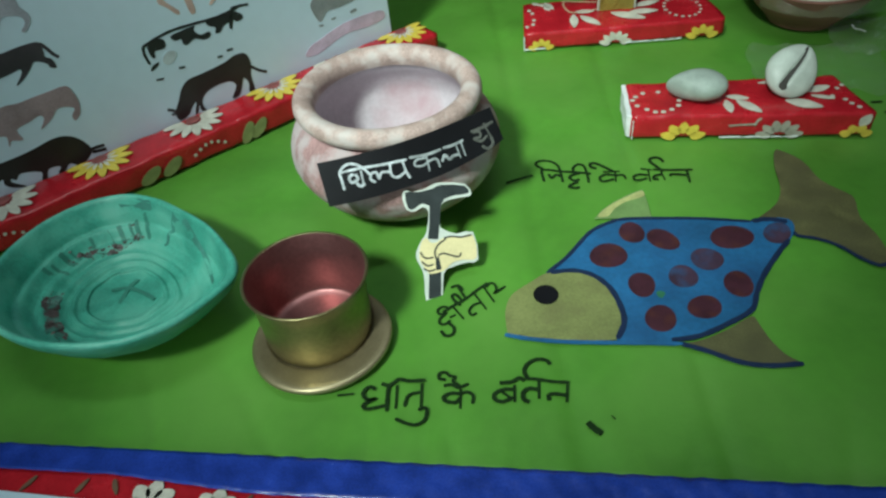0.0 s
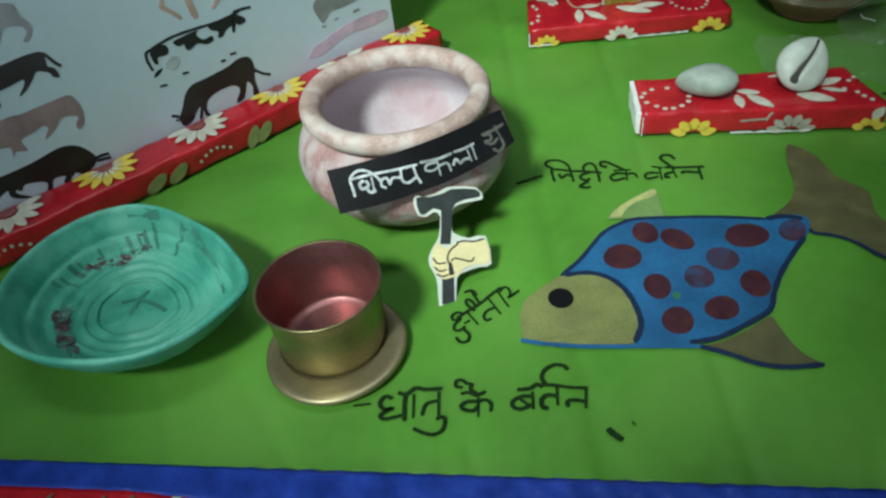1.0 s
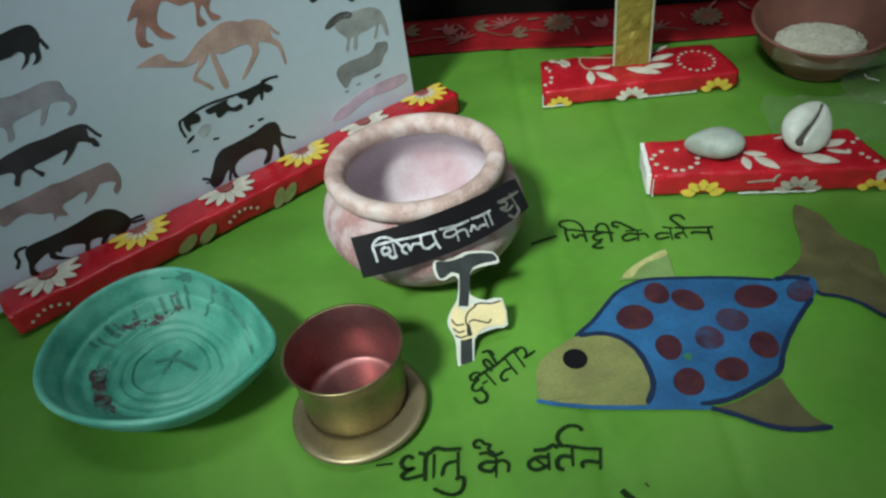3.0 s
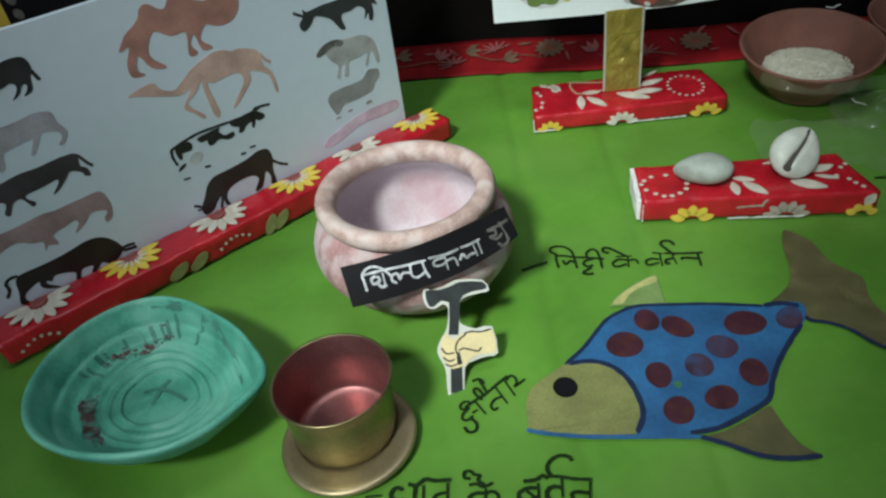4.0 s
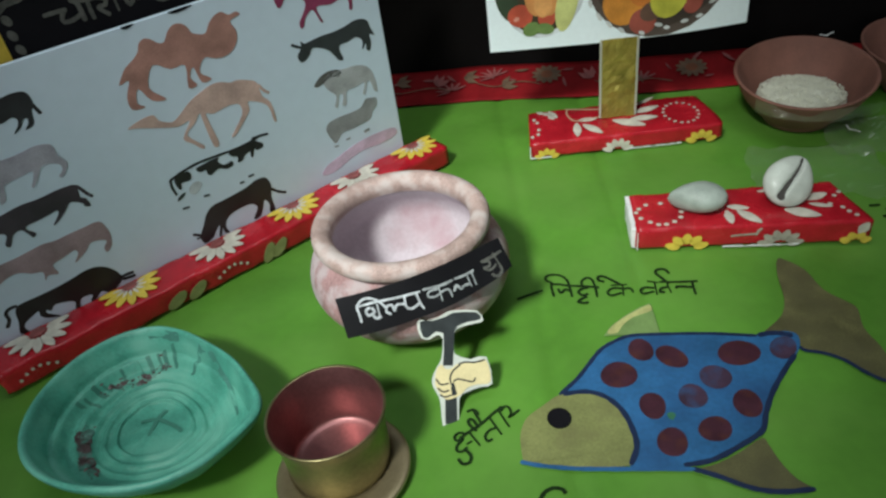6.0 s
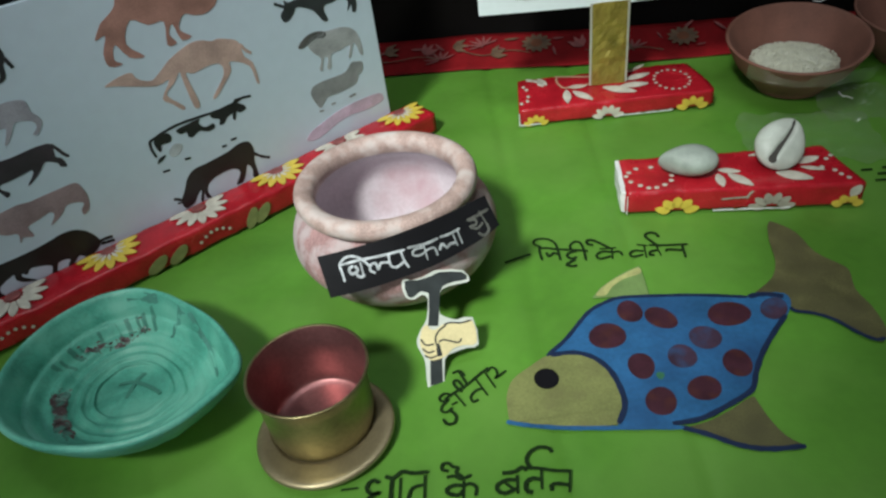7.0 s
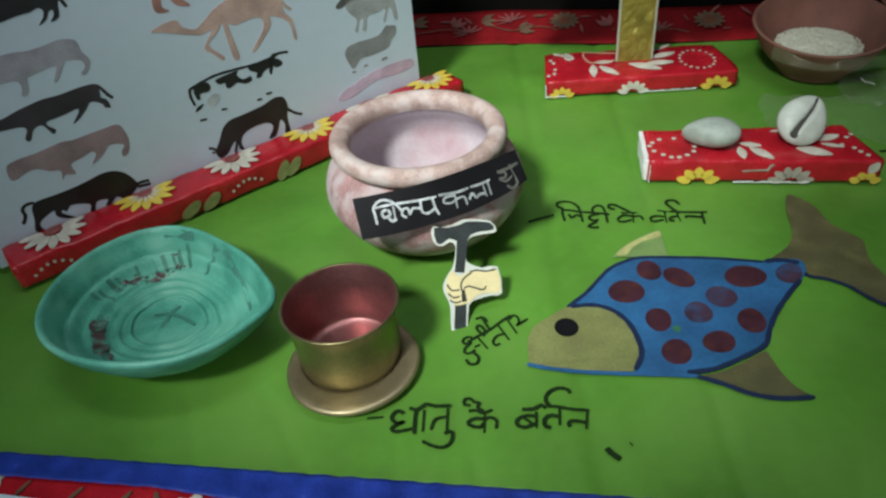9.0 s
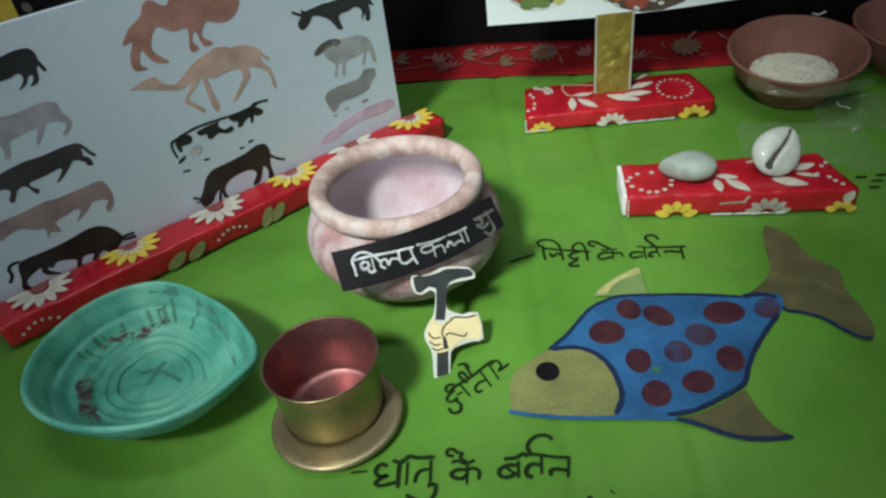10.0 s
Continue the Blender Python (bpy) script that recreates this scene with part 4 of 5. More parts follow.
part("writing", curve_card(written([[(42.3, 4), (46.6, 3), (46.4, -0.4), (41.9, -0.2), (46.4, -3.4), (51.8, -1)], [(50.8, 7.7), (54.1, -2.9)], [(54.1, -2.9), (54.4, -7.8), (50, -9.8), (46.4, -6.5)], [(40.7, 4.7), (49, 5), (57.9, 6.4)]], 0.0019, 0.0001, 0.0005, 14)), CHALK_DIM, label_strip, "dim chalk letter")

# ---- cut-out card of a hammer ----
HAM = plane_pose((-0.008, 0.342, 0.0022), (0.97, 0.082, -0.23), (0.117, 0.672, 0.731))
ham = thing("paper_cutout", HAM, "cut-out card of a dark hammer with a cream grip", "cutout")
part("card", flat(mm(smooth_line([(-14.6, 67.6), (-9.1, 67.2), (-1.9, 69), (4.5, 72.7), (10.1, 74.2), (26.2, 73.9), (30.9, 67.2), (26, 65.3), (17.9, 63.5), (12.3, 61.3), (10.2, 57.4), (10, 46.6), (12, 43.4), (21.5, 40.5), (32.8, 42.1), (36.8, 23.7), (29.2, 21.6), (19.5, 18.5), (13.4, 13.8), (13.1, -3), (8.8, -4.3), (2.1, -4.4), (0.7, 8.5), (-0.7, 15.4), (-4.6, 22.1), (-5.3, 27.8), (-2, 35.4), (1.2, 41), (2.2, 54.5), (-2.1, 57.3), (-6.9, 54.3), (-12.4, 55.2), (-15.4, 61.9)], 2, True)), -0.0006, 0), CUT_EDGE, ham)
part("hammer_head", flat(mm(smooth_line([(-13.8, 66.5), (-5.1, 67.1), (4.5, 70), (10.1, 72.6), (25.8, 72.8), (28.9, 68), (20, 66.2), (12.3, 63.2), (9.9, 59), (2.7, 58.4), (-2.8, 59.7), (-7.6, 55.9), (-11.6, 56.4)], 2, True)), 0.0001, 0.0004), HAMMER, ham)
part("hammer_shaft", flat(mm([(2.6, 60.7), (10.4, 60.6), (9.7, 46.6), (9.0, 36.4), (2.2, 36.5), (2.8, 46.8)]), 0.0001, 0.00036), HAMMER, ham)
part("hammer_shaft", flat(mm([(3.6, 15.3), (11.5, 17.3), (12, -2.2), (3.7, -3)]), 0.0001, 0.00036), HAMMER, ham)
part("cream_shape", flat(mm(smooth_line([(11.9, 37.3), (15.5, 38.7), (22.3, 38.1), (32.4, 39.8), (35.3, 24.9), (26, 23.3), (19.1, 21.2), (14.7, 16.8), (9.1, 14.3), (3.6, 13.7), (0.1, 17.7), (-3, 22.8), (-3.3, 28.5), (-2, 34.6), (1.2, 37.2), (3.5, 34.4), (7.8, 34.3)], 3, True)), 0.00045, 0.0007), CREAM, ham)
bm = bmesh.new()
for k, line in enumerate(([(-2.9, 27.7), (0.6, 23.8), (6.1, 24.4)], [(-1.8, 21.6), (2.1, 18.8), (6.4, 19.8)], [(-0.3, 16.9), (3.6, 15.3), (7.9, 16.6)], [(24.9, 28), (22.8, 25.3), (17.2, 26.3), (12.5, 27.2), (9.3, 25.8)], [(14.2, 36.8), (9.4, 33.1), (7, 28.2), (8.4, 22.7), (11.5, 17.3)], [(31.6, 40.2), (24.7, 38.4), (17.5, 38.6), (12.7, 37.2)])):
    ribbon(bm, mm(line), 0.0011, 0.0007, 0.00085 + 0.00002 * k)
prism(bm, mm([(9.3, 25.8), (10.8, 21.1), (11.5, 16.5), (8.3, 15.9), (7.6, 21.2)]), 0.0007, 0.0008)
part("outline", bm, HAMMER, ham)

# ---- brass cup ----
cup = thing("brass_cup", pose(-0.0735, 0.3175, 0.0), "dull brass cup with a copper inside on a wide foot ring", "cup")
part("wall", lathe(rounded([(0.0, 0.0045), (0.028, 0.0045), (0.0322, 0.007), (0.0334, 0.014), (0.0336, 0.028), (0.0344, 0.042), (0.0360, 0.0492), (0.0372, 0.0526), (0.0376, 0.0535)]) + [(0.0368, 0.0541), (0.0358, 0.0535)], 96, 0.003, 0.4), BRASS, cup, "", None, True)
part("lining", lathe(rounded([(0.0358, 0.0535), (0.0345, 0.048), (0.0328, 0.038), (0.0322, 0.022), (0.0315, 0.011), (0.029, 0.0078), (0.022, 0.0068), (0.0, 0.0066)]), 96, 0.003, 0.4), COPPER, cup, "copper coloured lining", None, True)
bm = lathe(rounded([(0.0, 0.0006), (0.030, 0.0006), (0.0392, 0.0012), (0.0428, 0.0040), (0.0433, 0.0062), (0.0420, 0.0077), (0.0390, 0.0080), (0.0350, 0.0074), (0.031, 0.0068), (0.026, 0.0060), (0.018, 0.0048), (0.0, 0.0046)]), 96, 0.011, 0.7)
for v in bm.verts:
    if math.hypot(v.co.x + 0.0018, v.co.y - 0.0080) < 0.0330:
        v.co.z = min(v.co.z, 0.0046)
part("foot_ring", bm, BRASS_FOOT, cup, "worn brass foot ring", pose(0.0018, -0.0080, 0), True)


# ---- teal clay bowl ----
def bowl_r(t):
    """Outline of the teal bowl: round, drawn out to a blunt lip."""
    base = 0.0746 + 0.0016 * math.cos(t) - 0.0078 * math.sin(t) + 0.0026 * math.cos(2 * t) - 0.0067 * math.sin(2 * t) + 0.001 * math.cos(3 * t) - 0.0034 * math.sin(3 * t)
    d = (t + 0.26 + math.pi) % (2 * math.pi) - math.pi
    return base + 0.0085 * math.exp(-(d / 0.22) ** 2)


def bowl_shell(profile, seg=120):
    """Rings that follow the outline; profile of (share of the radius, height)."""
    bm = bmesh.new()
    rings = []
    for f, z in profile:
        ring = []
        for i in range(seg):
            t = 2 * math.pi * i / seg
            r = f * (bowl_r(t) * min(1, 0.35 + 0.65 * f) + 0.070 * (1 - min(1, 0.35 + 0.65 * f)))
            ring.append(bm.verts.new((r * math.cos(t), r * math.sin(t), z + 0.0006 * noise.noise(Vector((3 * math.cos(t), 3 * math.sin(t), z * 60))) + (0.0011 * noise.noise(Vector((r * 90 * math.cos(t), r * 90 * math.sin(t), 2.0))) if f < 0.9 and z > 0.006 else 0.0))))
        rings.append(ring)
    for a, b in zip(rings, rings[1:]):
        for i in range(seg):
            j = (i + 1) % seg
            bm.faces.new((a[i], a[j], b[j], b[i]))
    for end in (rings[0], rings[-1]):
        bm.faces.new(end)
    return bm


bowl = thing("teal_bowl", pose(-0.2095, 0.3595, 0.0), "teal painted clay bowl with ridged rings and maroon glitter", "bowl")
prof = rounded([(0.50, 0.0008), (0.60, 0.003), (0.80, 0.017), (0.93, 0.032), (0.975, 0.040), (0.985, 0.0435), (0.96, 0.0455), (0.925, 0.0435), (0.90, 0.038), (0.865, 0.0315), (0.85, 0.0265), (0.83, 0.0255), (0.80, 0.0245), (0.745, 0.0175), (0.71, 0.0170), (0.675, 0.0165), (0.65, 0.0152), (0.62, 0.0128), (0.58, 0.0126), (0.56, 0.0128), (0.53, 0.0108), (0.495, 0.0104), (0.475, 0.0117), (0.445, 0.0116), (0.425, 0.0098), (0.39, 0.0094), (0.37, 0.0109), (0.335, 0.0108), (0.315, 0.0090), (0.05, 0.0090)], 3)
part("body", bowl_shell(prof), TEAL, bowl, "", None, True)
bm = bmesh.new()
ribbon(bm, [(-0.0016, -0.0075), (0.0008, 0.0072), (0.0052, 0.0148)], 0.0030, 0.0088, 0.0096)
ribbon(bm, [(-0.0112, 0.0060), (0.0008, 0.0068), (0.0150, -0.0010), (0.0215, -0.0065)], 0.0026, 0.0088, 0.0097)
part("cross_mark", bm, TEAL_DARK, bowl, "scratched dark cross")


def inner_z(r, t):
    """Height of the bowl's inside at that radius."""
    inside = prof[prof.index(max(prof, key=lambda p: p[1])):]
    far = lambda f: f * (bowl_r(t) * min(1, 0.35 + 0.65 * f) + 0.070 * (1 - min(1, 0.35 + 0.65 * f)))
    for (f0, z0), (f1, z1) in zip(inside, inside[1:]):
        if far(f1) <= r <= far(f0):
            return z1 + (z0 - z1) * (r - far(f1)) / max(1e-9, far(f0) - far(f1))
    return inside[-1][1]


def on_bowl(pts, width, up, under=0.0008, steps=6):
    """A stroke on the bowl's inside, along (degrees, radius) points."""
    bm = bmesh.new()
    ribbon(bm, [(r * math.cos(radians(t)), r * math.sin(radians(t))) for t, r in pts], width, -under, up, steps=steps)
    for v in bm.verts:
        v.co.z += inner_z(math.hypot(v.co.x, v.co.y), math.atan2(v.co.y, v.co.x))
    return bm


# notches drawn as thin darker teal strokes on the inside
for k in range(12):
    t = 82 + k * 7.2 + 1.5 * math.sin(k * 2.0)
    r0, r1 = 0.0485 + 0.0016 * math.sin(k * 1.7), 0.0580 + 0.0018 * math.sin(k * 3.1)
    part("notch", on_bowl([(t + 2.0 * f, r0 + (r1 - r0) * f) for f in (0, 0.2, 0.4, 0.6, 0.8, 1)], 0.0030 + 0.0007 * math.sin(k * 2.3), 0.00025, steps=3), TEAL_DARK, bowl)
# maroon smears with a few bright crumbs
for seed, pts, wide in ((1, [(91, 0.0500), (98, 0.0485), (106, 0.0470), (114, 0.0475), (122, 0.0480), (131, 0.0495), (140, 0.0525)], 0.0052), (2, [(178, 0.0475), (186, 0.0468), (196, 0.0455), (206, 0.0450), (216, 0.0455), (226, 0.0468), (238, 0.0480)], 0.0085)):
    rng = random.Random(seed)
    for k in range(len(pts) - 1):
        (t0, ra), (t1, rb) = pts[k], pts[k + 1]
        g = rng.uniform(0.55, 1.15)
        part("maroon_smear", on_bowl([(t0, ra), ((t0 * 2 + t1) / 3, ra + rng.uniform(-0.001, 0.001)), ((t0 + 2 * t1) / 3, rb + rng.uniform(-0.001, 0.001)), (t1 - rng.uniform(0, 1.6), rb)], wide * g, 0.00035 + 0.00004 * k), SMEAR, bowl, "dark maroon smear")
    bm = bmesh.new()
    for k in range(36):
        t, r = pts[rng.randrange(len(pts))]
        t, r = radians(t + rng.gauss(0, 3)), r + rng.gauss(0, 0.0020)
        bmesh.ops.create_icosphere(bm, subdivisions=1, radius=rng.uniform(0.0004, 0.0010), matrix=Matrix.Translation((r * math.cos(t), r * math.sin(t), inner_z(r, t) + 0.0004)) @ Matrix.Rotation(rng.uniform(0, 3), 4, "Z") @ Matrix.Diagonal((1.8, 1.2, 0.4, 1)))
    part("glitter", bm, RUST, bowl, "maroon glitter crumbs")
for pts, w in (([(100, 0.0640), (92, 0.0625), (84, 0.0600), (76, 0.0585)], 0.0022), ([(63, 0.0440), (60, 0.0490), (52, 0.0550), (40, 0.0555), (29, 0.0555), (18, 0.0575), (7, 0.0600), (-6, 0.0650)], 0.0026)):
    part("crack", on_bowl(pts, w, 0.0003), CRACK, bowl, "dark crack in the paint")

# ---- painted paper cut-out lying on the cloth ----
cut = thing("painted_cutout", pose(0, 0, 0.0003), "blue painted paper cut-out with maroon spots and olive ends", "cutout")
part("body", flat(mm(smooth_line([(76.2, 352.8), (90.7, 366.5), (103.3, 380.6), (113, 390.9), (126.2, 397.9), (139.5, 401.3), (167.3, 397.9), (190.5, 394.1), (223.8, 386.1), (231.1, 388.5), (248.9, 384.3), (248.9, 373.6), (241.6, 363.3), (228.8, 351.4), (213.1, 333.7), (202.2, 317.8), (194.7, 304.6), (177.1, 295.1), (157, 287.2), (139.3, 285.6), (116.1, 288.5), (107.7, 290.5), (115.1, 302.5), (116.4, 315.3), (113.6, 332.8), (105.5, 345.9), (93.5, 352.4)], 3, True)), 0, 0.0006), BLUE_PAINT, cut)
part("head", flat(mm(smooth_line([(76.2, 352.8), (63.2, 345.2), (50.2, 335.8), (44.5, 324), (43.2, 312), (43.4, 301.4), (43.8, 300.8), (55, 297.3), (75.5, 293.7), (107.7, 290.5), (115.1, 302.5), (116.4, 315.3), (113.6, 332.8), (105.5, 345.9), (93.5, 352.4)], 3, True)), 0, 0.0007), OLIVE_PALE, cut, "olive painted end")
part("fin", flat(mm([(117.6, 403.7), (124.8, 412.7), (136.3, 421.2), (148.9, 428.4), (159.9, 432.6), (159.4, 417.2), (157.9, 399.5), (139.5, 401.3)]), 0, 0.0003), CLEAR_GREEN, cut, "see-through pale green flap")
part("streak", flat(mm(smooth_line([(120.6, 405.7), (126.6, 413), (136.9, 420.4), (148.3, 426.4), (158.6, 430.7), (158.4, 424), (144.4, 419.8), (134, 412.4), (128, 405.1)], 3, True)), 0.0003, 0.0005), PALE_STREAK, cut, "pale yellow painted band")
part("fin", flat(mm(smooth_line([(146.8, 282.4), (159.7, 285.1), (175.6, 291.3), (192, 299.4), (194.2, 294.6), (195.8, 282.1), (200.1, 269), (207.4, 260.9), (199.4, 260.3), (181, 262.5), (167.2, 269.1), (156.8, 277)], 3, True)), 0, 0.0003), OLIVE_DIM, cut, "dark olive flap")
part("tail", flat(mm(smooth_line([(228.8, 386.1), (241, 396.3), (249.9, 404.7), (258, 420.5), (263.5, 445.2), (271.6, 465.5), (277.8, 462.7), (286.4, 448.5), (289.1, 424.2), (299, 408.3), (302.4, 399.6), (296.8, 380.4), (298.7, 361.6), (297, 341.7), (291, 331.7), (285.3, 331.5), (278.3, 340.2), (269.5, 354), (257.2, 361.8), (249.6, 367.2), (246.1, 378.2)], 3, True)), 0, 0.0003), OLIVE_DIM, cut, "dark olive flap")
for k, (x, y, a, b, turn) in enumerate(((119, 364, 12.8, 12.0, 175), (140, 385, 10.7, 9.1, 84), (159, 375, 11.9, 9.5, 129), (205, 371, 14.8, 11.7, -164), (236, 371, 11.9, 8.3, 55), (182, 352, 11.0, 10.3, 173), (162, 338, 10.4, 9.4, 56), (194, 327, 11.5, 9.3, 72), (134, 334, 10.9, 8.9, 81), (167, 310, 10.8, 9.6, 37), (138, 304, 11.4, 9.3, 77))):
    part("spot", flat(mm(oval(x, y, a, b, turn, 22, 0.035, k)), 0.0006, 0.00075), MAUVE if k in (4, 5, 6) else MAROON, cut)
part("fleck", flat(mm(oval(143.5, 324, 2.6, 3.4, 30, 9, 0.2, 1)), 0.0006, 0.0008), print_ink("fleck", (0.03, 0.13, 0.07)), cut, "small green paint fleck")
part("eye_spot", flat(mm(oval(71.6, 332.6, 8.2, 8.8)), 0.0007, 0.0009), BLACK_CARD, cut)
bm = bmesh.new()
ribbon(bm, mm([(77.7, 352.6), (93.5, 352.4), (105.5, 345.9), (113.6, 332.8), (116.4, 315.3), (115.1, 302.5), (108.4, 290.8)]), 0.0038, 0.0007, 0.0009)
ribbon(bm, mm([(75.3, 352.4), (90.5, 365.4), (103.2, 380), (112.8, 390.3), (126, 397.3), (139.1, 400.1), (167, 396.8), (194, 392.3), (223.3, 385)]), 0.0030, 0.0006, 0.00083)
ribbon(bm, mm([(240.9, 363.4), (228.8, 351.4), (213.1, 333.7), (202.2, 317.8), (194.4, 304.6), (177.3, 295.5), (157.1, 287.6), (139.6, 286.4)]), 0.0034, 0.0006, 0.00086)
ribbon(bm, mm([(224, 385), (232, 386), (240, 384.5), (247, 381)]), 0.0044, 0.0006, 0.00087)
ribbon(bm, mm([(246.8, 370.1), (249.5, 366), (259.3, 362.1), (269.5, 354), (278.3, 340.2), (285.8, 332.5), (291.8, 333.2)]), 0.0027, 0.0003, 0.0006)
part("outline", bm, BLUE_EDGE, cut, "dark blue painted outline")
bm = bmesh.new()
ribbon(bm, mm([(41.5, 302.1), (55, 297.3), (75.3, 292.5), (98.9, 289), (122.3, 286), (145.2, 282.7)]), 0.0028, 0.0004, 0.00095)
part("outline", bm, BLUE_PAINT, cut, "blue painted outline")
bm = bmesh.new()
ribbon(bm, mm([(143.7, 283.3), (157.9, 275.6), (169.9, 267.5), (181.1, 262.9), (193.3, 261), (207.4, 260.9)]), 0.0032, 0.0003, 0.00092)
part("outline", bm, BLUE_EDGE, cut, "dark blue painted outline")


# ---- red wrapped blocks ----
def wrapped_block(m, length, depth, height, label, seed):
    b = thing("wrapped_block", m, label, "gift wrapped block", "red flowered blocks")
    wrapped(b, (0, 0, 0.0015), (length, depth, height), seed=seed)
    top = lambda x, y: pose(x, y, height + 0.0009)
    front = lambda x, z: plane_pose((x, -0.0010, z), (1, 0, 0), (0, 0, 1))
    return b, top, front


def dotted_ring(parent, m, a, b, n, r=0.0015):
    bm = bmesh.new()
    for k in range(n):
        t = 2 * math.pi * k / n
        if m.translation.x + a * math.cos(t) > 0.002:
            prism(bm, oval(a * math.cos(t), b * math.sin(t), r * (1 + 0.2 * math.sin(k * 2.3)), r * 0.9, 0, 8), 0, 0.0004)
    part("printed_dots", bm, WHITE_PRINT, parent, "", m)


def half_flower(parent, m, r, colour, n=6):
    bm = bmesh.new()
    petals(bm, 0, 0, r * 0.32, r, n, 0, 0.0004, 0, 180, 0.60, 0.85)
    part("printed_flower", bm, colour, parent, "", m)


def leaf_print(parent, m, l, w, colour=None):
    part("printed_leaf", flat(smooth_line([(0, 0), (l * 0.18, w * 0.62), (l * 0.42, w), (l * 0.72, w * 0.78), (l, 0), (l * 0.72, -w * 0.78), (l * 0.42, -w), (l * 0.18, -w * 0.62)], 3, True), 0, 0.0004), colour or WHITE_PRINT, parent, "", m)


B1, top, front = wrapped_block(pose(0.1023, 0.671, 0, 0, 0, -2.6), 0.1960, 0.071, 0.0187, "red flowered paper wrapped foam block under the picture board", 5)
for v in B1.children[0].data.vertices:
    v.co.x += 0.07 * v.co.y * (1 - v.co.x / 0.196) - 0.19 * max(0, v.co.y - 0.02) * max(0, v.co.x - 0.15) / 0.046
dotted_ring(B1, top(0.1615, 0.0315), 0.0175, 0.0225, 17, 0.0017)
for x, y in ((0.0121, 0.043), (0.0122, 0.027), (0.0105, 0.017), (0.0095, 0.050), (0.004, 0.0125)):
    part("printed_dot", flat(oval(0, 0, 0.0019, 0.0026, 0, 9), 0, 0.0004), WHITE_PRINT, B1, "", top(x, y))
half_flower(B1, front(0.017, 0.0012), 0.0135, YELLOW, 5)
half_flower(B1, front(0.090, 0.0012), 0.0165, WHITE_PRINT)
half_flower(B1, front(0.1745, 0.0012), 0.0165, YELLOW, 5)
for x, y, turn, l, w in ((0.053, 0.033, -96, 0.030, 0.0042), (0.059, 0.029, -55, 0.029, 0.0050), (0.055, 0.038, 2, 0.020, 0.0040), (0.090, 0.031, -30, 0.036, 0.0068), (0.108, 0.029, -1, 0.029, 0.0055), (0.115, 0.042, 19, 0.030, 0.0050), (0.122, 0.060, 33, 0.025, 0.0024),
                         (0.014, 0.068, -39, 0.010, 0.0028), (0.021, 0.064, -40, 0.009, 0.0030), (0.027, 0.067, -67, 0.019, 0.0034), (0.026, 0.058, -67, 0.012, 0.0032)):
    leaf_print(B1, top(x, y) @ pose(0, 0, 0, 0, 0, turn), l, w)
bm = bmesh.new()
ribbon(bm, mm([(45.0, 67.5), (62.5, 63.0), (82.4, 58.5)]), 0.0017, 0, 0.0004)
ribbon(bm, mm([(48.1, 67.0), (45.6, 55.9), (50.4, 39.4), (63.8, 37.5), (79.3, 42)]), 0.0017, 0, 0.00043)
part("printed_stem", bm, print_ink("pale_gold", (0.55, 0.36, 0.24)), B1, "", top(0, 0))

B2, top, front = wrapped_block(pose(0.1662, 0.4992, 0, 0, 0, -8.2), 0.184, 0.054, 0.0220, "red flowered paper wrapped foam block carrying two shells", 9)
for v in B2.children[0].data.vertices:
    v.co.y += 0.035 * v.co.x * v.co.y / 0.054
    if v.co.x > 0.165:
        v.co.x -= 0.26 * v.co.y * (v.co.x - 0.165) / 0.019
bm = box((-0.0035, 0.002, 0.0015), (0.0012, 0.053, 0.0215), 0.001, 1)
bmesh.ops.subdivide_edges(bm, edges=bm.edges[:], cuts=4, use_grid_fill=True)
for v in bm.verts:
    v.co += noise.noise_vector(v.co * 160) * 0.0013
part("foam_end", bm, FOAM, B2, "torn white foam end")
for x, y in ((0.0025, 0.0235), (0.0055, 0.029), (0.012, 0.0345), (0.0245, 0.036), (0.0055, 0.0150), (0.0125, 0.0090), (0.0187, 0.0050), (0.0250, 0.0050), (0.0320, 0.0085), (0.0380, 0.0145), (0.0395, 0.022)):
    part("printed_dot", flat(oval(0, 0, 0.0021, 0.0019, 0, 9), 0, 0.0004), WHITE_PRINT, B2, "", top(x, y))
for x, y in ((0.158, 0.024), (0.165, 0.036), (0.170, 0.041), (0.166, 0.0185), (0.169, 0.0125), (0.173, 0.007)):
    part("printed_dot", flat(oval(0, 0, 0.0019, 0.0018, 0, 9), 0, 0.0004), WHITE_PRINT, B2, "", top(x, y))
half_flower(B2, front(0.0415, 0.0012), 0.0185, YELLOW, 5)
half_flower(B2, front(0.1155, 0.0012), 0.0190, HAZED_PRINT, 6)
half_flower(B2, front(0.1730, 0.0012), 0.0130, YELLOW, 4)
leaf_print(B2, front(0.174, 0.0105) @ pose(0, 0, 0, 0, 0, 60), 0.012, 0.0042)
for x, y, turn, l, w in ((0.076, 0.021, -88, 0.019, 0.0038), (0.084, 0.021, -51, 0.025, 0.0048), (0.077, 0.027, -13, 0.018, 0.0036), (0.121, 0.019, -23, 0.028, 0.0062), (0.140, 0.032, 21, 0.022, 0.0046), (0.142, 0.026, -19, 0.018, 0.0026), (0.106, 0.047, 8, 0.022, 0.0022)):
    leaf_print(B2, top(x, y) @ pose(0, 0, 0, 0, 0, turn), l, w)
bm = bmesh.new()
ribbon(bm, mm([(75.7, 12.8), (86, 13.6), (96.8, 14.0)]), 0.0015, 0, 0.0004)
ribbon(bm, mm([(95.5, 12.5), (97, 17), (99.5, 19.5)]), 0.0018, 0, 0.00043)
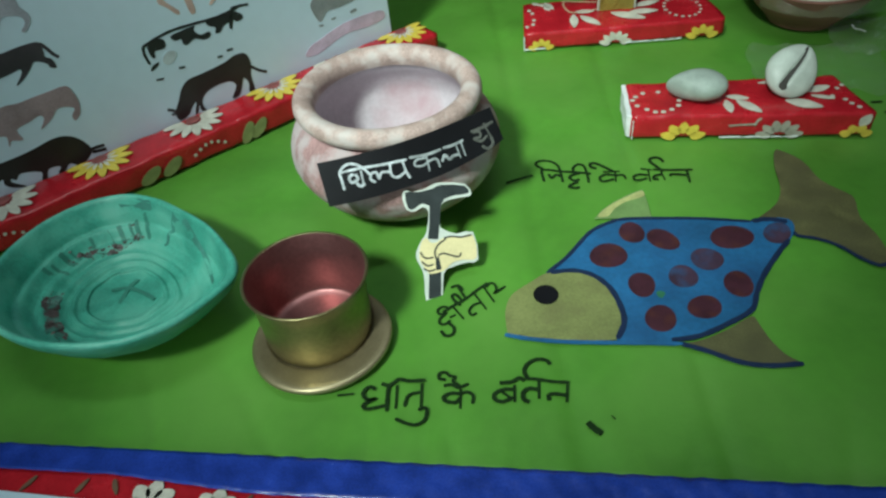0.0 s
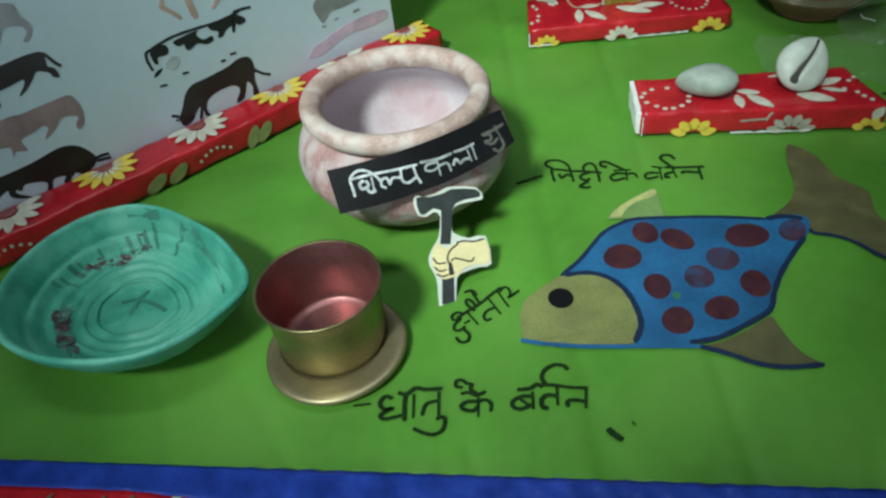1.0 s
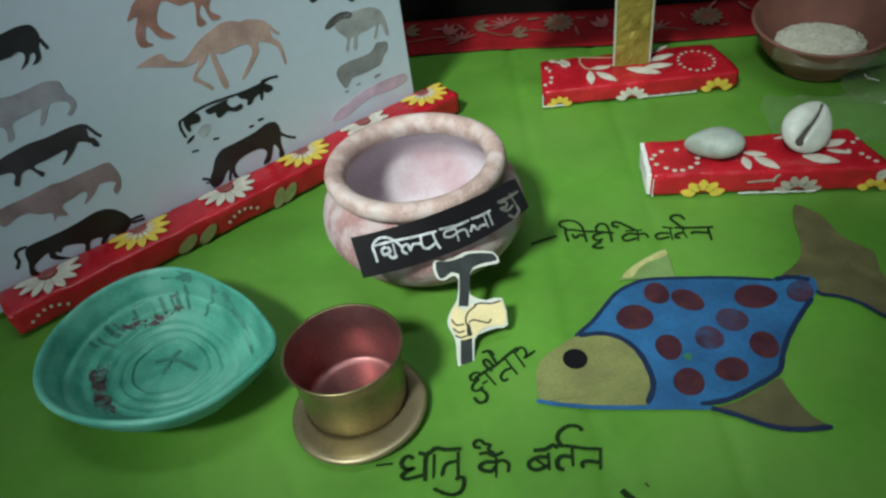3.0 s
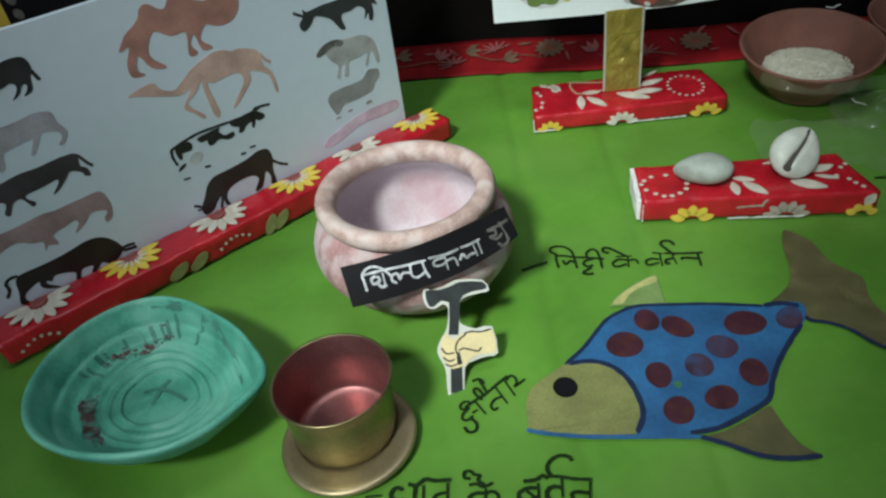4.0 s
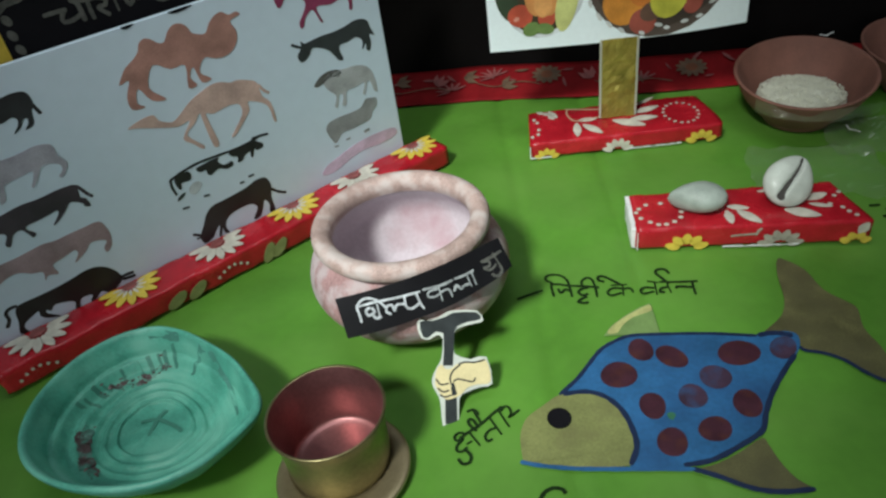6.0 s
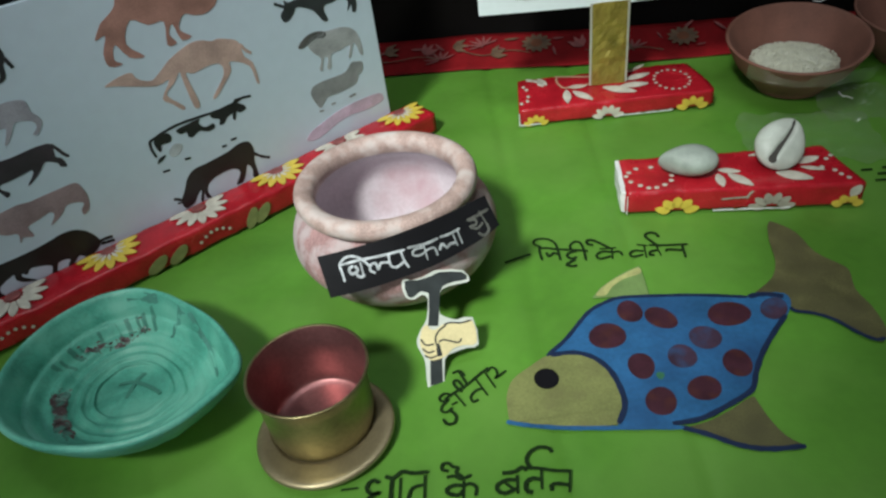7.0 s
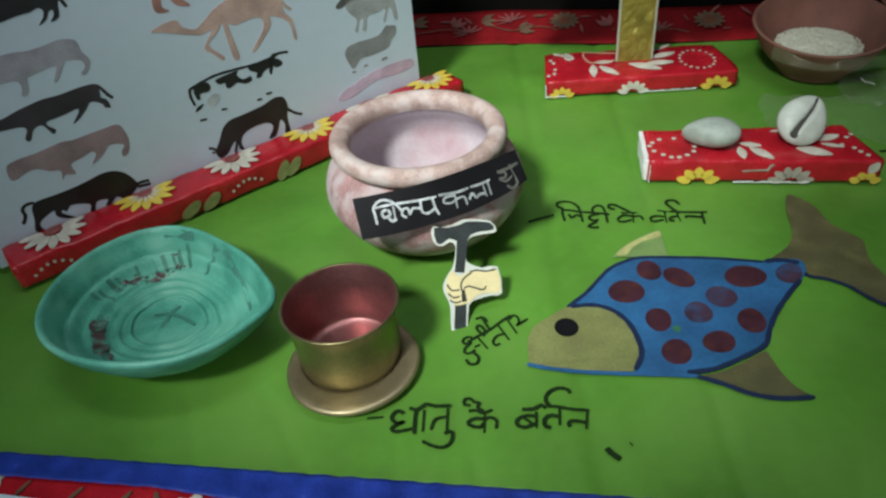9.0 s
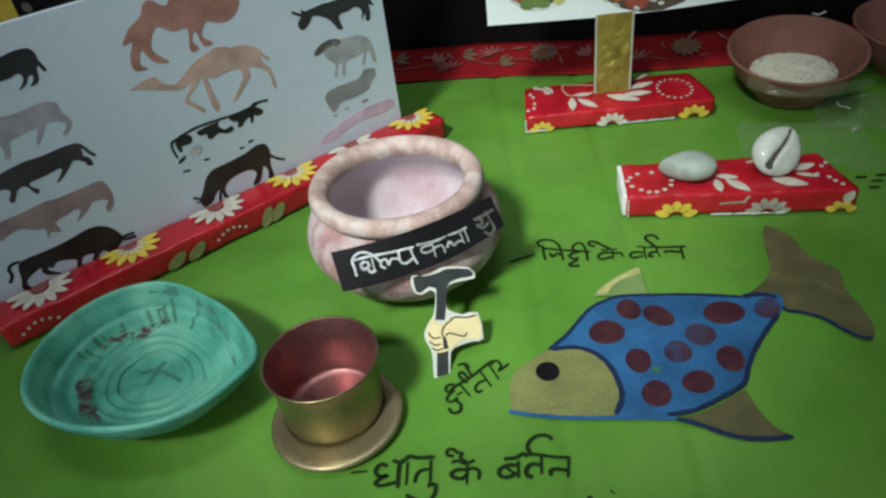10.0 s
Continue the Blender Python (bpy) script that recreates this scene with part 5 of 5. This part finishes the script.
part("printed_stem", bm, HAZED_PRINT, B2, "", front(0, 0))


def torn_edge(parent, m, length, seed):
    """White torn paper along an edge of the wrapping."""
    rng = random.Random(seed)
    n = int(length / 0.003)
    up = [(length * i / n, 0.0004 + rng.random() * 0.0013) for i in range(n + 1)]
    part("torn_edge", flat([(length, 0.0)] + [(0.0, 0.0)] + up, 0, 0.0004), FOAM, parent, "white torn paper edge", m)


torn_edge(B1, plane_pose((0.100, -0.0012, 0.0018), (1, 0, 0), (0, 0, 1)), 0.055, 1)
torn_edge(B1, plane_pose((0.0, -0.0012, 0.0018), (1, 0, 0), (0, 0, 1)), 0.022, 2)
torn_edge(B1, plane_pose((-0.0005, -0.0012, 0.0165), (0, 0, -1), (1, 0, 0)), 0.0145, 3)
torn_edge(B2, plane_pose((0.001, -0.0012, 0.0195), (0, 0, -1), (1, 0, 0)), 0.0175, 4)
torn_edge(B2, plane_pose((0.070, -0.0012, 0.0018), (1, 0, 0), (0, 0, 1)), 0.06, 5)


# ---- cowrie shells ----
def cowrie(m, length, width, height, slit, label):
    s = thing("cowrie_shell", m, label, "shell", "shells on the block")
    bm = bmesh.new()
    bmesh.ops.create_uvsphere(bm, u_segments=48, v_segments=28, radius=1)
    for v in bm.verts:
        x, y, z = v.co
        k = (1.04 + 0.50 * x - 0.20 * x * x) if not slit else 1 - 0.16 * x
        v.co = Vector((x * length / 2, y * width / 2 * k * (1 - 0.12 * x * x), z * height / 2 * (1 if z > 0 or not slit else 0.8)))
        if slit and z > 0:
            v.co.z *= 0.72
            v.co.z -= 0.35 * height * max(0, 1 - (abs(y + 0.05 * math.sin(3 * x)) / 0.14) ** 2) * (1 - x * x) * 0.5
    part("shell", bm, SHELL if slit else SHELL_GREY, s, "", None, True)
    if slit:
        # the opening's inner shade is a dark insert laid in the groove
        bm = bmesh.new()
        prism(bm, [(x * length, y * width) for x, y in smooth_line([(-0.43, -0.02), (-0.40, 0.09), (-0.28, 0.10), (-0.05, 0.06), (0.20, 0.045), (0.41, 0.05), (0.41, 0.005), (0.20, -0.03), (-0.05, -0.03), (-0.28, -0.05), (-0.39, -0.07)], 3, True)], 0.06 * height, 0.25 * height)
        part("slit", bm, SLIT_SHADE, s, "dark insert for the shade inside the slit")
    return s


cowrie(pose(0.2215, 0.5170, 0.0230 + 0.0120, 0, 0, -10), 0.048, 0.030, 0.0238, False, "pale grey cowrie shell with its back up")
cowrie(plane_pose((0.2965, 0.5160, 0.0405), (0.60, 0.50, 0.55), (-0.72, 0.45, 0.45)), 0.0455, 0.039, 0.025, True, "white cowrie shell showing its dark slit")

# ---- picture board on a foil stick ----
stick = thing("board_stick", plane_pose((0.2012, 0.7065, 0.0190), (1, -0.05, 0), (-0.04, 0, 1)), "gold foil covered clear stick holding the picture board", "stick")
bm = bmesh.new()
foil = [[bm.verts.new((-0.0172 + 0.0344 * i / 10, 0.0865 * j / 26, 0.0010 + 0.0026 * abs(noise.noise(Vector((i * 0.28, j * 0.28, 7.0)))) + 0.0004 * noise.noise(Vector((i * 1.1, j * 1.1, 2.0))))) for i in range(11)] for j in range(27)]
for j in range(26):
    for i in range(10):
        bm.faces.new((foil[j][i], foil[j][i + 1], foil[j + 1][i + 1], foil[j + 1][i]))
bmesh.ops.solidify(bm, geom=bm.faces[:], thickness=0.0016)
part("foil", bm, GOLD_FOIL, stick)
for x in (-0.0195, 0.0172):
    part("edge_strip", box((x, 0.0, -0.0016), (x + 0.0023, 0.0865, 0.0016), 0.0004, 1), CLEAR_EDGE, stick, "pale clear edge")
board = thing("picture_board", plane_pose((0.0727, 0.7135, -0.0038), (1, -0.05, 0), (-0.03, 0, 1)), "white card with printed fruit and vegetable pictures", "picture board")
part("card", flat(mm(smooth_line([(0, 109.5), (62, 107.6), (125, 106.3), (190, 106.8), (251.5, 110)], 4) + [(251.5, 290), (0, 290)]), -0.0008, 0.0008), BOARD_WHITE, board)


def fruit(name, x, y, a, b, colour, z, turn=0):
    """A printed fruit: an oval in one ink, millimetres on the card, z in layers of ink."""
    part("printed_shape", flat(mm(oval(x, y, a, b, turn, 22, 0.03, x * 0.07)), 0.0009 + 0.00005 * z, 0.00102 + 0.00005 * z), print_ink(name, colour), board)


fruit("plate", 52.5, 170, 43.5, 50.5, (0.62, 0.66, 0.70), 0)
fruit("dark_greens", 51.5, 170.5, 40.0, 47.0, (0.045, 0.036, 0.018), 1)
fruit("cucumber", 19, 161, 10, 24, (0.030, 0.050, 0.026), 2, 14)
fruit("tomato", 32, 142.5, 12.0, 11.5, (0.46, 0.075, 0.040), 4)
fruit("tomato_shine", 28, 140, 3.0, 2.0, (0.62, 0.26, 0.20), 5, 20)
fruit("tomato", 57.5, 138.5, 9.0, 9.0, (0.44, 0.070, 0.040), 5)
fruit("pepper", 46, 156, 9, 15, (0.56, 0.24, 0.075), 6, 8)
fruit("pepper", 62, 157, 10, 17, (0.58, 0.22, 0.060), 7, -10)
fruit("pepper_light", 54, 151, 9, 12, (0.62, 0.30, 0.10), 8)
fruit("pepper_stem", 45, 164, 13, 3.4, (0.30, 0.33, 0.09), 9, -22)
fruit("squash", 77.5, 150, 10.5, 27, (0.52, 0.54, 0.20), 8, -13)
fruit("lettuce", 42, 128.5, 8.5, 7.0, (0.13, 0.21, 0.060), 9, 30)
fruit("lettuce", 55.5, 127.5, 9.0, 5.5, (0.12, 0.20, 0.055), 10, -12)
fruit("basket", 166, 169, 71.5, 60.5, (0.085, 0.062, 0.052), 0)
fruit("basket_inside", 166, 172, 66.0, 55.0, (0.050, 0.034, 0.028), 1)
for k, (x, y, a) in enumerate(((99.5, 147, 4.2), (108, 133, 4.8), (118, 124.2, 4.4), (130, 117, 4.0), (150, 111.8, 3.4), (166, 118.2, 4.2), (174, 114.5, 3.2), (191, 119, 3.6), (205, 122.5, 3.2), (217, 136, 4.4))):
    fruit("weave_gap", x, y, a, 1.9, (0.58, 0.60, 0.60), 9 + 0.2 * k, math.degrees(math.atan2((y - 169) / 60.5 ** 2, (x - 166) / 71.5 ** 2)) + 75)
fruit("orange", 131, 142, 19.5, 20.5, (0.58, 0.23, 0.035), 3)
fruit("deep_orange", 150, 158, 16, 20, (0.54, 0.17, 0.030), 4)
fruit("apple", 150.5, 123, 13.5, 12.5, (0.30, 0.070, 0.050), 5)
fruit("dark_apple", 158, 132, 11, 9, (0.12, 0.065, 0.045), 6, 20)
fruit("lemon", 174.5, 143, 18, 18.5, (0.52, 0.50, 0.060), 7)
fruit("lemon_shine", 168, 149, 5, 4, (0.66, 0.66, 0.30), 8)
fruit("apple", 198, 141, 10, 16, (0.34, 0.085, 0.065), 6, -8)


# ---- clay lamps at the back ----
def clay_dish(m, r, h, label, salt):
    d = thing("clay_dish", m, label, "bowl", "red clay dishes")
    prof = rounded([(0.0, 0.0008), (r * 0.42, 0.0008), (r * 0.52, h * 0.12), (r * 0.80, h * 0.50), (r * 0.97, h * 0.90), (r, h * 0.985), (r * 0.965, h), (r * 0.92, h * 0.93), (r * 0.72, h * 0.52), (r * 0.45, h * 0.22), (0.0, h * 0.16)])
    bm = lathe(prof, 90, 0.006, 2.0)
    for v in bm.verts:
        v.co.z += max(0, v.co.z - 0.01) * 0.22 * (v.co.y / r)
    part("dish", bm, CLAY_RED, d, "", None, True)
    return d


DISH = pose(0.383, 0.683, 0.0, 0, 0, -18)
clay_dish(DISH, 0.0665, 0.055, "red clay dish holding coarse white salt", True)
bm = bmesh.new()
rng = random.Random(8)
top_ring = []
for j in range(7):
    ring = []
    for i in range(40):
        t = 2 * math.pi * i / 40
        r = 0.0425 * j / 6
        ring.append(bm.verts.new((r * math.cos(t), r * math.sin(t), 0.031 + 0.005 * (1 - (j / 6) ** 2) + rng.uniform(-0.001, 0.001) - (0.005 if j == 6 else 0))))
    top_ring.append(ring)
for a, b in zip(top_ring, top_ring[1:]):
    for i in range(40):
        bm.faces.new((a[i], a[(i + 1) % 40], b[(i + 1) % 40], b[i]))
for k in range(1500):
    t, r = rng.uniform(0, 2 * math.pi), 0.041 * math.sqrt(rng.random())
    s = rng.uniform(0.0004, 0.0014)
    bmesh.ops.create_cube(bm, size=s * 1.5, matrix=Matrix.LocRotScale((r * math.cos(t), r * math.sin(t), 0.0312 + 0.005 * (1 - (r / 0.0425) ** 2)), Euler((rng.random() * 3, rng.random() * 3, rng.random() * 3)), (1, 0.8, 0.6)))
salt = part("salt_heap", bm, SALT, None, "", DISH)
tagged(salt, "coarse white salt crystals heaped in the clay dish", "salt", kind="stuff")
clay_dish(pose(0.520, 0.712, 0.0, 0, 0, 10), 0.060, 0.052, "empty red clay dish", False)


# ---- clear plastic film round the dish and the shell ----
FILM = bpy.data.materials.new("clear_film")
FILM.use_nodes = True
nt = FILM.node_tree
nt.nodes.remove(nt.nodes["Principled BSDF"])
clear, gloss, mixer = nt.nodes.new("ShaderNodeBsdfTransparent"), nt.nodes.new("ShaderNodeBsdfGlossy"), nt.nodes.new("ShaderNodeMixShader")
milk, milky = nt.nodes.new("ShaderNodeBsdfDiffuse"), nt.nodes.new("ShaderNodeMixShader")
gloss.inputs["Roughness"].default_value = 0.18
milk.inputs["Color"].default_value = (0.7, 0.72, 0.7, 1)
mixer.inputs[0].default_value, milky.inputs[0].default_value = 0.13, 0.06
nt.links.new(clear.outputs[0], milky.inputs[1])
nt.links.new(milk.outputs[0], milky.inputs[2])
nt.links.new(milky.outputs[0], mixer.inputs[1])
nt.links.new(gloss.outputs[0], mixer.inputs[2])
nt.links.new(mixer.outputs[0], nt.nodes["Material Output"].inputs["Surface"])


def film(name, m, w, h, lift, crumple, label, seed):
    """A crumpled clear sheet with an uneven edge."""
    bm = bmesh.new()
    n = 22
    grid = []
    for j in range(n + 1):
        row = []
        for i in range(n + 1):
            x, y = w * (i / n - 0.5), h * (j / n - 0.5)
            edge = 1 + 0.10 * noise.noise(Vector((x * 60, y * 60, seed)))
            z = lift(x, y) + crumple * (1 + noise.noise(Vector((x * 70, y * 70, seed + 5)))) + crumple * 0.6 * abs(noise.noise(Vector((x * 170, y * 170, seed))))
            row.append(bm.verts.new((x * edge, y * edge, z)))
        grid.append(row)
    for j in range(n):
        for i in range(n):
            bm.faces.new((grid[j][i], grid[j][i + 1], grid[j + 1][i + 1], grid[j + 1][i]))
    ob = part(name, bm, FILM, None, "", m)
    ob.visible_shadow = False
    return tagged(ob, label, "plastic film")


film("plastic_film", pose(0.355, 0.578, 0.0006, 0, 0, -14), 0.115, 0.085, lambda x, y: 0.0, 0.004, "crumpled clear plastic film lying on the cloth", 3)
film("plastic_film", pose(0.425, 0.625, 0.0006, 0, 0, -14), 0.075, 0.075, lambda x, y: 0.0, 0.005, "crumpled clear plastic film beside the clay dish", 8)
film("plastic_film", plane_pose((0.3715, 0.6235, 0.0365), (1, -0.32, 0.0), (-0.1, -0.35, 0.9)), 0.110, 0.017, lambda x, y: -4.0 * x * x, 0.0012, "clear plastic film wrapped round the clay dish", 12)
# glints on the film, put in as small white slivers
FILM_GLINT = material("white_glint", (0.8, 0.82, 0.82), 0.2, coat=0.5)
for x, y, z, turn, tilt in ((0.428, 0.737, 0.0655, 20, 25), (0.418, 0.640, 0.006, -60, 10)):
    bm = bmesh.new()
    ribbon(bm, [(-0.008, 0.003), (-0.002, -0.001), (0.004, 0.0), (0.009, 0.0)], 0.0011, 0, 0.0004)
    glint_ob = part("film_twist", bm, FILM_GLINT, None, "", pose(x, y, z, tilt, 0, turn))
    tagged(glint_ob, "white sliver put in as a glint on the plastic film", "plastic film")
